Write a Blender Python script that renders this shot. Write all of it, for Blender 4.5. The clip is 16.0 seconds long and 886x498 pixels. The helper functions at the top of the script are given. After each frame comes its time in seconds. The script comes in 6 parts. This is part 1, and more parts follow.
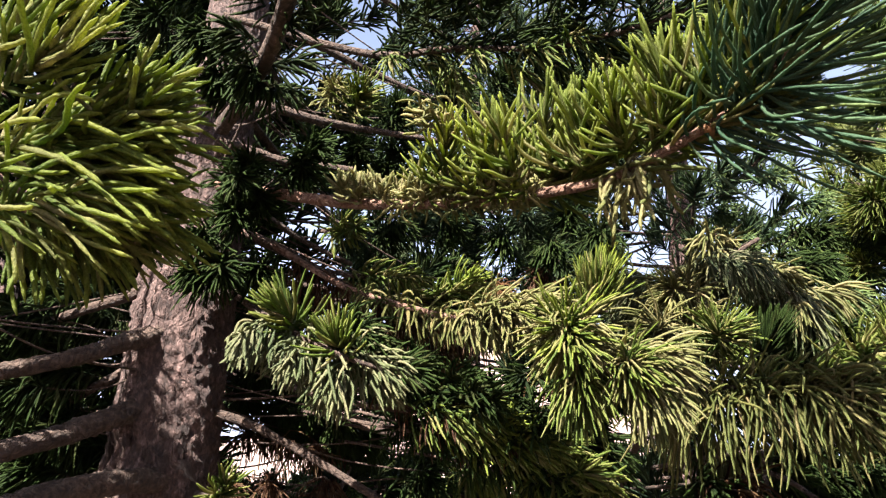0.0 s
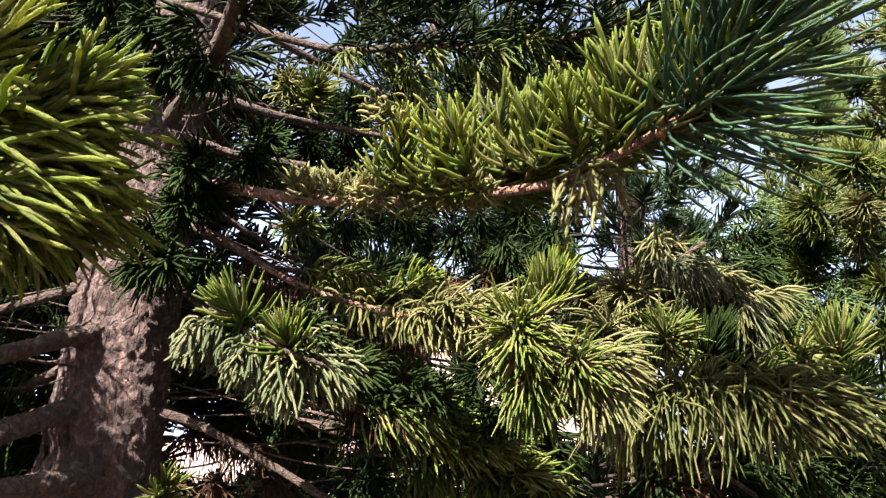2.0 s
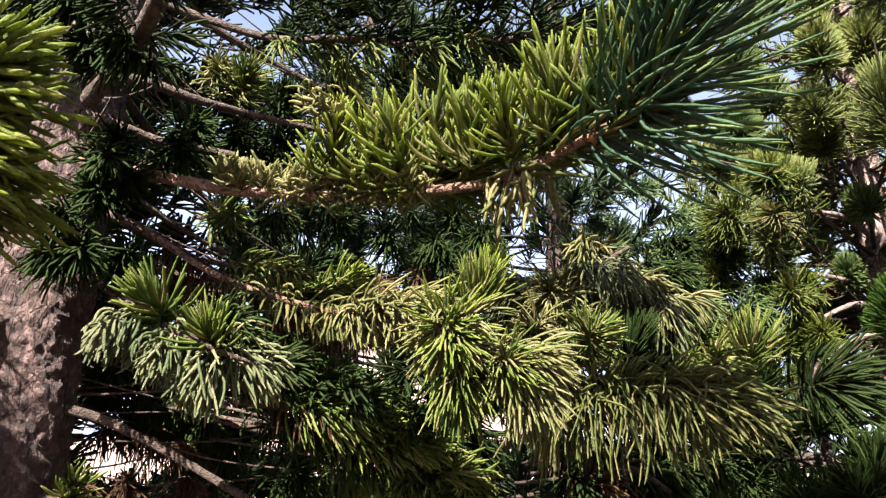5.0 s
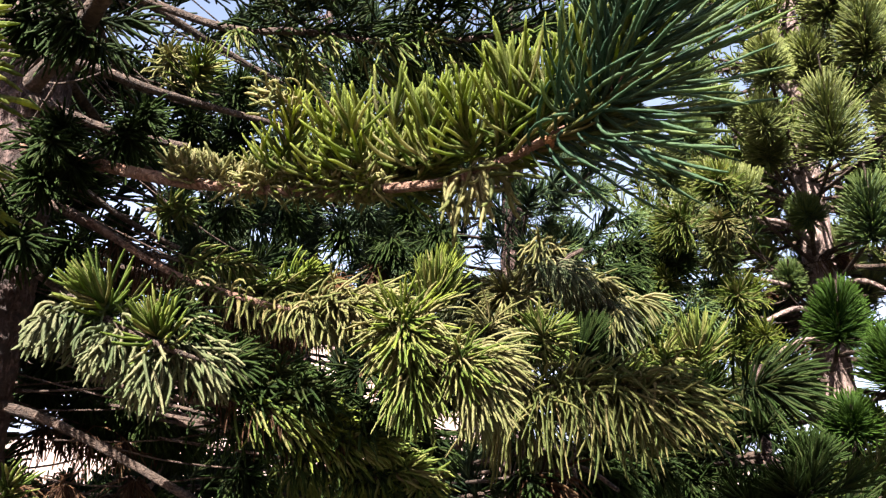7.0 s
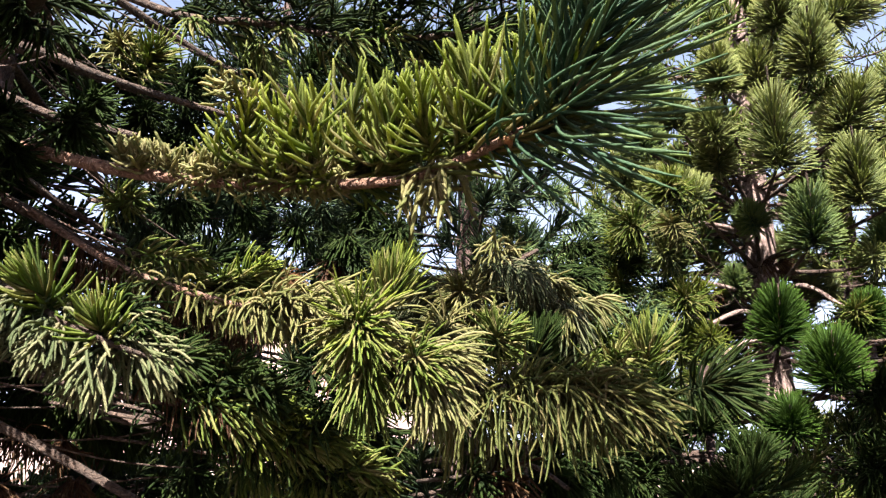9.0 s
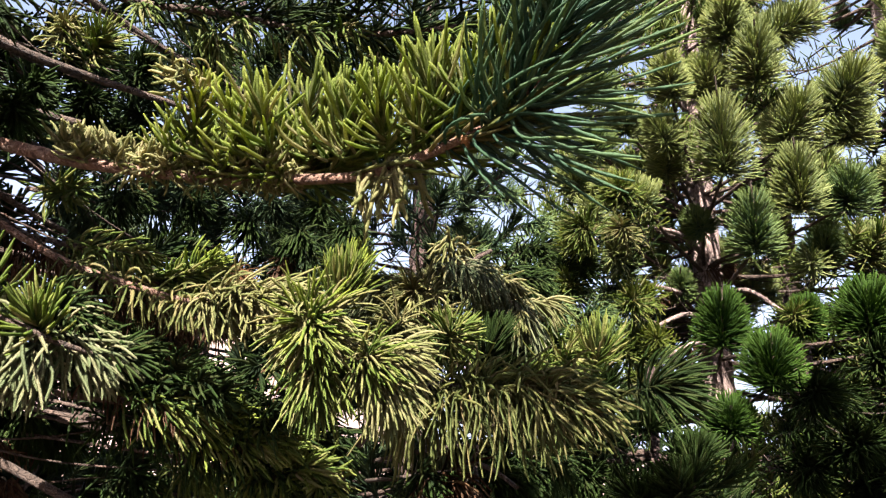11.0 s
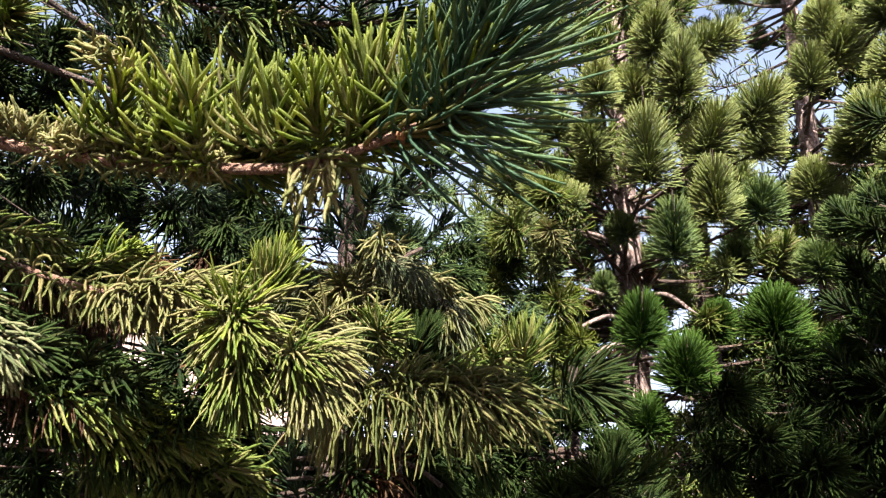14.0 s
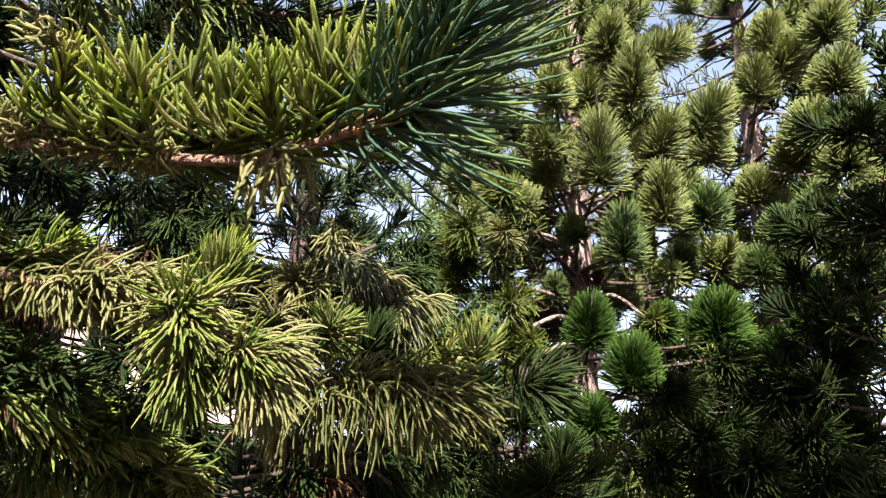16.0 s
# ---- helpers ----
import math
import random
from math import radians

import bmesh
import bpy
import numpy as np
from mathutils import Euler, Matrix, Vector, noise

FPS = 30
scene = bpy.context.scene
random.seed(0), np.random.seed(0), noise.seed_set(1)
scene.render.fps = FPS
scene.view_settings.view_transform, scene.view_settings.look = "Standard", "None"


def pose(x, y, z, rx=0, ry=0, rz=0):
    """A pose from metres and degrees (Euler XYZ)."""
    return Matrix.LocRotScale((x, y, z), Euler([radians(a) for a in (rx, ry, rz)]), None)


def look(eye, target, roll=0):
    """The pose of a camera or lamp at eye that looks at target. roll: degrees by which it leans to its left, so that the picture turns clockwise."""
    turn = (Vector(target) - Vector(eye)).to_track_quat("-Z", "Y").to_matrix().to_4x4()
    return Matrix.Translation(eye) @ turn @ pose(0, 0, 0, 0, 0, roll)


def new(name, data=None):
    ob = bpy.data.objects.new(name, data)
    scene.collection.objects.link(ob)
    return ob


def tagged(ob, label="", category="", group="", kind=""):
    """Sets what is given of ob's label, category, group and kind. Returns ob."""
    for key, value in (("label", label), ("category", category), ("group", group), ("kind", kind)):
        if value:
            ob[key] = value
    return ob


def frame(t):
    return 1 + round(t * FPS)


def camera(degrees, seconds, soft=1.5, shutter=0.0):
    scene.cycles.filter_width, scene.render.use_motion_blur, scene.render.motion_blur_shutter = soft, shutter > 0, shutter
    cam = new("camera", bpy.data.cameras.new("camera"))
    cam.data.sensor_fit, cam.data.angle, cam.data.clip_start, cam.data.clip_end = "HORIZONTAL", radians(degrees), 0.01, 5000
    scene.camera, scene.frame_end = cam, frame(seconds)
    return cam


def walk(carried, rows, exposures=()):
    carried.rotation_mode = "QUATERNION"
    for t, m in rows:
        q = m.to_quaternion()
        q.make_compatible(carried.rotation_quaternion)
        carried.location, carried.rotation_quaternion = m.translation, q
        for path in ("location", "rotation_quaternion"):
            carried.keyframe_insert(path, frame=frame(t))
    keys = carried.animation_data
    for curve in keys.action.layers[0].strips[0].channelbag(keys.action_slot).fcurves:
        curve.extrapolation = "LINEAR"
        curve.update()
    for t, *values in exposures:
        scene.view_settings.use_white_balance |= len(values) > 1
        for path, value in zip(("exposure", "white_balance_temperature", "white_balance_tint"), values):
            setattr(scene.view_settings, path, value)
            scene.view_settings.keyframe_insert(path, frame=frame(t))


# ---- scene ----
# ---------------------------------------------------------------- camera: held in the hand, it turns to the right and drifts a little forward
cam = camera(67.12, 16.0, soft=1.3)
EYE = Vector((0.0, 0.0, 1.6))
DRIFT = Vector((-0.009, 0.057, 0.004)) / 33  # for each degree of the turn
TURN = [  # seconds, yaw to the left, pitch up, roll
    (0, -0, 16.74, 1.77),
    (0.5, -1.04, 16.76, 1.75),
    (1, -2.09, 16.77, 1.68),
    (1.5, -3.13, 16.77, 1.62),
    (2, -4.19, 16.79, 1.59),
    (2.5, -5.23, 16.79, 1.56),
    (3, -6.25, 16.8, 1.53),
    (3.5, -7.27, 16.81, 1.51),
    (4, -8.35, 16.8, 1.48),
    (6.5, -13.38, 16.8, 1.45),
    (7, -14.41, 16.81, 1.45),
    (7.5, -15.41, 16.82, 1.44),
    (8, -16.4, 16.82, 1.43),
    (8.5, -17.4, 16.8, 1.42),
    (9, -18.41, 16.8, 1.41),
    (11.5, -23.65, 16.82, 1.34),
    (12, -24.71, 16.81, 1.31),
    (12.5, -25.8, 16.82, 1.29),
    (13, -26.83, 16.82, 1.28),
    (13.5, -27.86, 16.82, 1.28),
    (14, -28.95, 16.8, 1.28),
    (14.5, -29.99, 16.79, 1.28),
    (15, -31.06, 16.76, 1.28),
    (15.5, -32.08, 16.75, 1.28),
    (16, -33.17, 16.75, 1.26),
]


def facing(yaw, pitch, roll):
    a, b = radians(yaw), radians(pitch)
    ahead = Vector((-math.sin(a) * math.cos(b), math.cos(a) * math.cos(b), math.sin(b)))
    eye = EYE - DRIFT * yaw
    return look(eye, eye + ahead, roll)


walk(cam, [(t, facing(a, b, c)) for t, a, b, c in TURN], exposures=[(0.0, 2.7), (16.0, 2.7)])

# ---------------------------------------------------------------- sky and sun
SUN_FROM = Vector((-0.59, -0.93, 1.12)).normalized()
world = bpy.data.worlds.new("sky")
scene.world = world
world.use_nodes = True
wn = world.node_tree.nodes
sky = wn.new("ShaderNodeTexSky")
sky.sky_type = "NISHITA"
sky.sun_disc = False
sky.sun_elevation = math.asin(SUN_FROM.z)
sky.sun_rotation = math.atan2(SUN_FROM.x, SUN_FROM.y)
sky.dust_density = 2.0
wn["Background"].inputs["Strength"].default_value = 0.038
haze = wn.new("ShaderNodeMix")
haze.data_type = "RGBA"
haze.inputs["B"].default_value = (5.8, 6.4, 8.8, 1)
aim = wn.new("ShaderNodeTexCoord")
part_z = wn.new("ShaderNodeSeparateXYZ")
thick = wn.new("ShaderNodeMapRange")  # bright haze towards the horizon
for key, value in (("From Min", 0.0), ("From Max", 0.75), ("To Min", 0.85), ("To Max", 0.05)):
    thick.inputs[key].default_value = value
world.node_tree.links.new(aim.outputs["Generated"], part_z.inputs["Vector"])
world.node_tree.links.new(part_z.outputs["Z"], thick.inputs["Value"])
world.node_tree.links.new(thick.outputs["Result"], haze.inputs["Factor"])
world.node_tree.links.new(sky.outputs["Color"], haze.inputs["A"])
world.node_tree.links.new(haze.outputs["Result"], wn["Background"].inputs["Color"])

sun = new("sun", bpy.data.lights.new("sun", "SUN"))
sun.data.energy = 5.0
sun.data.angle = radians(0.6)
sun.data.color = (1.0, 0.95, 0.88)
sun.matrix_world = look((0, 0, 30), Vector((0, 0, 30)) - SUN_FROM)


# ---------------------------------------------------------------- materials
def material(name, rough=0.7):
    m = bpy.data.materials.new(name)
    m.use_nodes = True
    nt = m.node_tree
    bsdf = nt.nodes["Principled BSDF"]
    bsdf.inputs["Roughness"].default_value = rough
    return m, nt, bsdf


def node(nt, kind, **values):
    n = nt.nodes.new(kind)
    for key, value in values.items():
        n.inputs[key].default_value = value
    return n


def ramp(nt, source, stops):
    n = nt.nodes.new("ShaderNodeValToRGB")
    e = n.color_ramp.elements
    while len(e) < len(stops):
        e.new(0.5)
    for k, (at, colour) in enumerate(stops):
        e[k].position, e[k].color = at, (*colour, 1)
    nt.links.new(source, n.inputs["Fac"])
    return n.outputs["Color"]


def mixed(nt, how, fac, a, b):
    n = nt.nodes.new("ShaderNodeMix")
    n.data_type, n.blend_type = "RGBA", how
    for socket, value in ((n.inputs["Factor"], fac), (n.inputs["A"], a), (n.inputs["B"], b)):
        if isinstance(value, bpy.types.NodeSocket):
            nt.links.new(value, socket)
        else:
            socket.default_value = value
    return n.outputs["Result"]


def bumped(nt, bsdf, height, strength, distance):
    n = node(nt, "ShaderNodeBump", Strength=strength, Distance=distance)
    nt.links.new(height, n.inputs["Height"])
    nt.links.new(n.outputs["Normal"], bsdf.inputs["Normal"])


def noise_tex(nt, scale, detail=4.0, rough=0.55, stretch=None):
    n = node(nt, "ShaderNodeTexNoise", Scale=scale, Detail=detail, Roughness=rough)
    c = nt.nodes.new("ShaderNodeTexCoord")
    if stretch:
        m = nt.nodes.new("ShaderNodeMapping")
        m.inputs["Scale"].default_value = stretch
        nt.links.new(c.outputs["Object"], m.inputs["Vector"])
        nt.links.new(m.outputs["Vector"], n.inputs["Vector"])
    else:
        nt.links.new(c.outputs["Object"], n.inputs["Vector"])
    return n.outputs["Fac"]


def foliage_material(name, stops, tips, tip_share=0.55, single=False, glow=0.5, gloss=0.3):
    """Rope-like shoots clad in small overlapping needles: colour differs from shoot to shoot and lightens towards the young tip."""
    m, nt, bsdf = material(name, 0.55)
    bsdf.inputs["Specular IOR Level"].default_value = gloss
    geo = nt.nodes.new("ShaderNodeNewGeometry")
    chance = geo.outputs["Random Per Island"]
    if single:
        chance = nt.nodes.new("ShaderNodeObjectInfo").outputs["Random"]
    base = ramp(nt, chance, stops)
    along = nt.nodes.new("ShaderNodeAttribute")
    along.attribute_name = "along"
    young = ramp(nt, along.outputs["Fac"], [(0.35, (0, 0, 0)), (1.0, (tip_share,) * 3)])
    colour = mixed(nt, "MIX", young, base, (*tips, 1))
    patch = ramp(nt, noise_tex(nt, 2.3, 3), [(0.3, (0.72, 0.76, 0.70)), (0.7, (1.2, 1.15, 1.05))])
    colour = mixed(nt, "MULTIPLY", 1.0, colour, patch)
    scales = noise_tex(nt, 260, 2, 0.7)
    colour = mixed(nt, "MULTIPLY", 0.6, colour, ramp(nt, scales, [(0.34, (0.42, 0.45, 0.36)), (0.62, (1.25, 1.22, 1.18))]))
    nt.links.new(colour, bsdf.inputs["Base Color"])
    bumped(nt, bsdf, scales, 1.0, 0.004)
    thin = nt.nodes.new("ShaderNodeBsdfTranslucent")
    nt.links.new(colour, thin.inputs["Color"])
    mix = nt.nodes.new("ShaderNodeMixShader")
    mix.inputs["Fac"].default_value = glow
    nt.links.new(bsdf.outputs["BSDF"], mix.inputs[1])
    nt.links.new(thin.outputs["BSDF"], mix.inputs[2])
    nt.links.new(mix.outputs["Shader"], nt.nodes["Material Output"].inputs["Surface"])
    return m


GREENS = [(0.0, (0.048, 0.088, 0.020)), (0.45, (0.11, 0.155, 0.034)), (0.78, (0.215, 0.21, 0.075)), (1.0, (0.34, 0.28, 0.165))]
# near-black greens: the crowns' inner shade is mixed into this colour
SHADE_GREENS = [(0.0, (0.008, 0.016, 0.006)), (0.6, (0.018, 0.030, 0.011)), (1.0, (0.043, 0.046, 0.019))]
GREEN = foliage_material("green_shoots", GREENS, (0.19, 0.25, 0.04))
SHADE_GREEN = foliage_material("shade_darkened_green_shoots", SHADE_GREENS, (0.045, 0.080, 0.017), glow=0.34, gloss=0.1)
# the plume's bluish shade and sheen are mixed into this green
SHADE_TEAL_ONE = foliage_material("shade_teal_branchlet", [(0.0, (0.035, 0.085, 0.060)), (0.6, (0.065, 0.13, 0.085)), (1.0, (0.12, 0.18, 0.10))], (0.10, 0.17, 0.08), single=True)
LIME = foliage_material("young_yellow_green_shoots", [(0.0, (0.05, 0.10, 0.014)), (0.6, (0.11, 0.17, 0.022)), (1.0, (0.18, 0.21, 0.045))], (0.29, 0.34, 0.06), 0.8, glow=0.48)
# sunlit copies: the green tones are brightened so the colour carries sunlight
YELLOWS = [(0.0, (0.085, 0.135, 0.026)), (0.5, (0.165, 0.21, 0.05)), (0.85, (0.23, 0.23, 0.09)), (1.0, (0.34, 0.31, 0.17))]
YELLOW = foliage_material("sun_tinted_yellow_green_shoots", YELLOWS, (0.32, 0.37, 0.07), 0.7, glow=0.66)
YELLOW_ONE = foliage_material("sun_tinted_yellow_green_branchlet", YELLOWS, (0.27, 0.32, 0.06), 0.6, single=True, glow=0.62)
OLIVE = foliage_material("olive_shoots", [(0.0, (0.07, 0.095, 0.026)), (0.6, (0.15, 0.15, 0.05)), (1.0, (0.27, 0.21, 0.105))], (0.165, 0.185, 0.052), 0.4)
# base lifted and blued: haze over these trees is put into the colour
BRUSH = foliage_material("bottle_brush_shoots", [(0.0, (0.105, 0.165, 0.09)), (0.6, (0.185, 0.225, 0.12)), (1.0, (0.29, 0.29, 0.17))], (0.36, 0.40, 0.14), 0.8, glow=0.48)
# shaded copy of BRUSH, with the cool shade put into its colour
TEAL = foliage_material("shade_tinted_teal_shoots", [(0.0, (0.045, 0.105, 0.075)), (0.6, (0.085, 0.15, 0.10)), (1.0, (0.14, 0.19, 0.115))], (0.24, 0.31, 0.075), 0.65, glow=0.48)
# low brushes: dark cores and lit rims are put into base and tip colours
DOME = foliage_material("shade_tinted_bottle_brush_shoots", [(0.0, (0.010, 0.030, 0.014)), (0.6, (0.020, 0.050, 0.019)), (1.0, (0.036, 0.066, 0.023))], (0.085, 0.16, 0.024), 0.8, glow=0.38, gloss=0.12)
# the background's bluish haze and shade are mixed into this green
MURKY = foliage_material("haze_tinted_blue_green_shoots", [(0.0, (0.020, 0.042, 0.028)), (0.6, (0.042, 0.072, 0.046)), (1.0, (0.085, 0.105, 0.06))], (0.09, 0.13, 0.05), 0.5, glow=0.42, gloss=0.15)
RUST = foliage_material("rusty_dead_shoots", [(0.0, (0.10, 0.042, 0.018)), (0.6, (0.19, 0.085, 0.036)), (1.0, (0.28, 0.16, 0.08))], (0.22, 0.12, 0.055), 0.3, glow=0.55)
PALE = foliage_material("pale_olive_shoots", [(0.0, (0.125, 0.14, 0.055)), (0.5, (0.235, 0.215, 0.10)), (1.0, (0.37, 0.31, 0.18))], (0.205, 0.225, 0.065), 0.45, glow=0.48)
FADED = foliage_material("faded_grey_green_shoots", [(0.0, (0.065, 0.095, 0.046)), (0.5, (0.14, 0.155, 0.085)), (1.0, (0.27, 0.25, 0.16))], (0.17, 0.205, 0.085), 0.4, glow=0.48)
DRY = foliage_material("dry_brown_shoots", [(0.0, (0.045, 0.018, 0.010)), (0.6, (0.095, 0.042, 0.022)), (1.0, (0.17, 0.10, 0.055))], (0.13, 0.07, 0.035), 0.3)


def bark_material(name, dark, mid, light, across):
    m, nt, bsdf = material(name, 0.85)
    big = noise_tex(nt, 9, 5, 0.6)
    fine = noise_tex(nt, 55, 6, 0.65, across)
    colour = ramp(nt, fine, [(0.3, dark), (0.5, mid), (0.72, light)])
    colour = mixed(nt, "MULTIPLY", 0.8, colour, ramp(nt, big, [(0.3, (0.6, 0.58, 0.58)), (0.65, (1.15, 1.1, 1.08))]))
    cracks = nt.nodes.new("ShaderNodeTexVoronoi")
    cracks.feature = "DISTANCE_TO_EDGE"
    cracks.inputs["Scale"].default_value = 26
    c = nt.nodes.new("ShaderNodeTexCoord")
    mp = nt.nodes.new("ShaderNodeMapping")
    mp.inputs["Scale"].default_value = across
    nt.links.new(c.outputs["Object"], mp.inputs["Vector"])
    nt.links.new(mp.outputs["Vector"], cracks.inputs["Vector"])
    gap = ramp(nt, cracks.outputs["Distance"], [(0.0, (0.35, 0.33, 0.32)), (0.07, (1, 1, 1))])
    colour = mixed(nt, "MULTIPLY", 0.55, colour, gap)
    nt.links.new(colour, bsdf.inputs["Base Color"])
    add = mixed(nt, "MULTIPLY", 0.6, ramp(nt, fine, [(0.25, (0, 0, 0)), (0.8, (1, 1, 1))]), gap)
    bumped(nt, bsdf, add, 0.9, 0.02)
    return m


BARK = bark_material("grey_brown_bark", (0.018, 0.010, 0.008), (0.080, 0.046, 0.039), (0.235, 0.155, 0.138), (1, 1, 0.6))
LIMB_BARK = bark_material("limb_bark", (0.024, 0.013, 0.009), (0.074, 0.045, 0.032), (0.17, 0.115, 0.086), (1, 1, 1))
# pink bark lightened to look sunlit, since the brushes shade these trunks
PINK_BARK = bark_material("sun_lightened_flaking_bark", (0.07, 0.042, 0.036), (0.24, 0.165, 0.145), (0.46, 0.35, 0.32), (1, 1, 0.5))
CUT_WOOD = bark_material("weathered_cut_wood", (0.25, 0.09, 0.03), (0.45, 0.20, 0.08), (0.60, 0.33, 0.16), (1, 1, 1))
RED_BARK = bark_material("red_brown_bark", (0.08, 0.035, 0.022), (0.22, 0.115, 0.075), (0.40, 0.27, 0.19), (1, 1, 1))


def ground_material():
    m, nt, bsdf = material("sandy_ground", 0.95)
    colour = ramp(nt, noise_tex(nt, 0.35, 6, 0.6), [(0.3, (0.20, 0.135, 0.11)), (0.5, (0.26, 0.18, 0.155)), (0.7, (0.34, 0.25, 0.225))])
    colour = mixed(nt, "MULTIPLY", 0.6, colour, ramp(nt, noise_tex(nt, 14, 5, 0.7), [(0.3, (0.5, 0.45, 0.4)), (0.6, (1.1, 1.1, 1.1))]))
    geo = nt.nodes.new("ShaderNodeNewGeometry")
    far = nt.nodes.new("ShaderNodeVectorMath")
    far.operation = "DISTANCE"
    far.inputs[1].default_value = (0.0, 3.0, 0)
    nt.links.new(geo.outputs["Position"], far.inputs[0])
    reach = node(nt, "ShaderNodeMapRange")
    reach.inputs["From Min"].default_value, reach.inputs["From Max"].default_value = 11.0, 16.0
    nt.links.new(far.outputs["Value"], reach.inputs["Value"])
    litter = ramp(nt, noise_tex(nt, 45, 6, 0.7), [(0.3, (0.02, 0.012, 0.008)), (0.55, (0.05, 0.03, 0.018)), (0.75, (0.11, 0.068, 0.042))])
    colour = mixed(nt, "MIX", reach.outputs["Result"], litter, colour)
    nt.links.new(colour, bsdf.inputs["Base Color"])
    bumped(nt, bsdf, noise_tex(nt, 30, 5), 0.6, 0.03)
    return m


SAND = ground_material()


# ---------------------------------------------------------------- mesh helpers
def mesh_from(name, verts, faces, mat, along=None):
    me = bpy.data.meshes.new(name)
    me.from_pydata(np.asarray(verts, float), [], np.asarray(faces, int))
    if along is not None:
        me.attributes.new("along", "FLOAT", "POINT").data.foreach_set("value", np.asarray(along, np.float32))
    me.shade_smooth()
    me.materials.append(mat)
    return me


def part(name, me, parent, label="", kind=""):
    ob = new(name, me)
    ob.parent = parent
    return tagged(ob, label, kind=kind)


def glide(points, n):
    """n points along a smooth curve through the given ones."""
    p = np.array(points, float)
    if len(p) == 2:
        return p[0] + np.linspace(0, 1, n)[:, None] * (p[1] - p[0])
    p = np.vstack([2 * p[0] - p[1], p, 2 * p[-1] - p[-2]])
    t = np.linspace(0, len(p) - 3 - 1e-9, n)
    k = t.astype(int)
    u = (t - k)[:, None]
    a, b, c, d = p[k], p[k + 1], p[k + 2], p[k + 3]
    return 0.5 * (2 * b + (c - a) * u + (2 * a - 5 * b + 4 * c - d) * u**2 + (3 * b - a - 3 * c + d) * u**3)


def unit(v):
    return v / (np.linalg.norm(v, axis=-1, keepdims=True) + 1e-9)


def tube(curve, radii, sides, rough=0.0, seed=0, knots=0.0):
    """A closed tube along a curve, with an uneven skin."""
    n = len(curve)
    tan = unit(np.gradient(curve, axis=0))
    ref = np.array([0.31, 0.22, 0.93]) if abs(tan[0][2]) < 0.8 else np.array([0.9, 0.4, 0.1])
    side = unit(np.cross(tan, ref))
    over = np.cross(side, tan)
    a = np.linspace(0, 2 * np.pi, sides, endpoint=False)
    ring = np.cos(a)[None, :, None] * side[:, None] + np.sin(a)[None, :, None] * over[:, None]
    r = np.repeat(np.asarray(radii, float)[:, None], sides, 1)
    if rough:
        rng = np.random.RandomState(seed)
        skin = np.zeros((n, sides))
        for f, w in ((1, 0.5), (2, 0.35), (4, 0.3), (7, 0.22), (13, 0.12)):
            ph, fz = rng.uniform(0, 6.28, 4), rng.uniform(0.6, 1.6, 2)
            z = np.linspace(0, 1, n)[:, None] * f * 6
            skin += w * np.sin(f * a[None] + ph[0] + np.sin(z * fz[0] + ph[1])) * np.sin(z * fz[1] + ph[2] + 0.7 * np.sin(2 * a[None] + ph[3]))
        r = r * (1 + rough * skin + rough * 0.35 * rng.normal(size=(n, sides)))
    verts = (curve[:, None] + ring * r[..., None]).reshape(-1, 3)
    i, j = np.meshgrid(np.arange(n - 1), np.arange(sides), indexing="ij")
    k = (j + 1) % sides
    faces = np.stack([i * sides + j, i * sides + k, (i + 1) * sides + k, (i + 1) * sides + j], -1).reshape(-1, 4)
    return verts, faces


CLEARINGS = []


def clearing(near, far, wide):
    """A funnel between the crowns where no foliage grows and the sky shows."""
    near, far = np.array(near), np.array(far)
    CLEARINGS.append((near, far - near, wide * 0.68))


def overgrown(p):
    keep = np.ones(len(p), bool)
    for near, run, wide in CLEARINGS:
        t = (p - near) @ run / (run @ run)
        off = np.linalg.norm(p - near - t[:, None] * run, axis=1)
        keep &= (t < -0.05) | (t > 1.06) | (off > wide * (0.3 + 0.7 * t))
    return keep


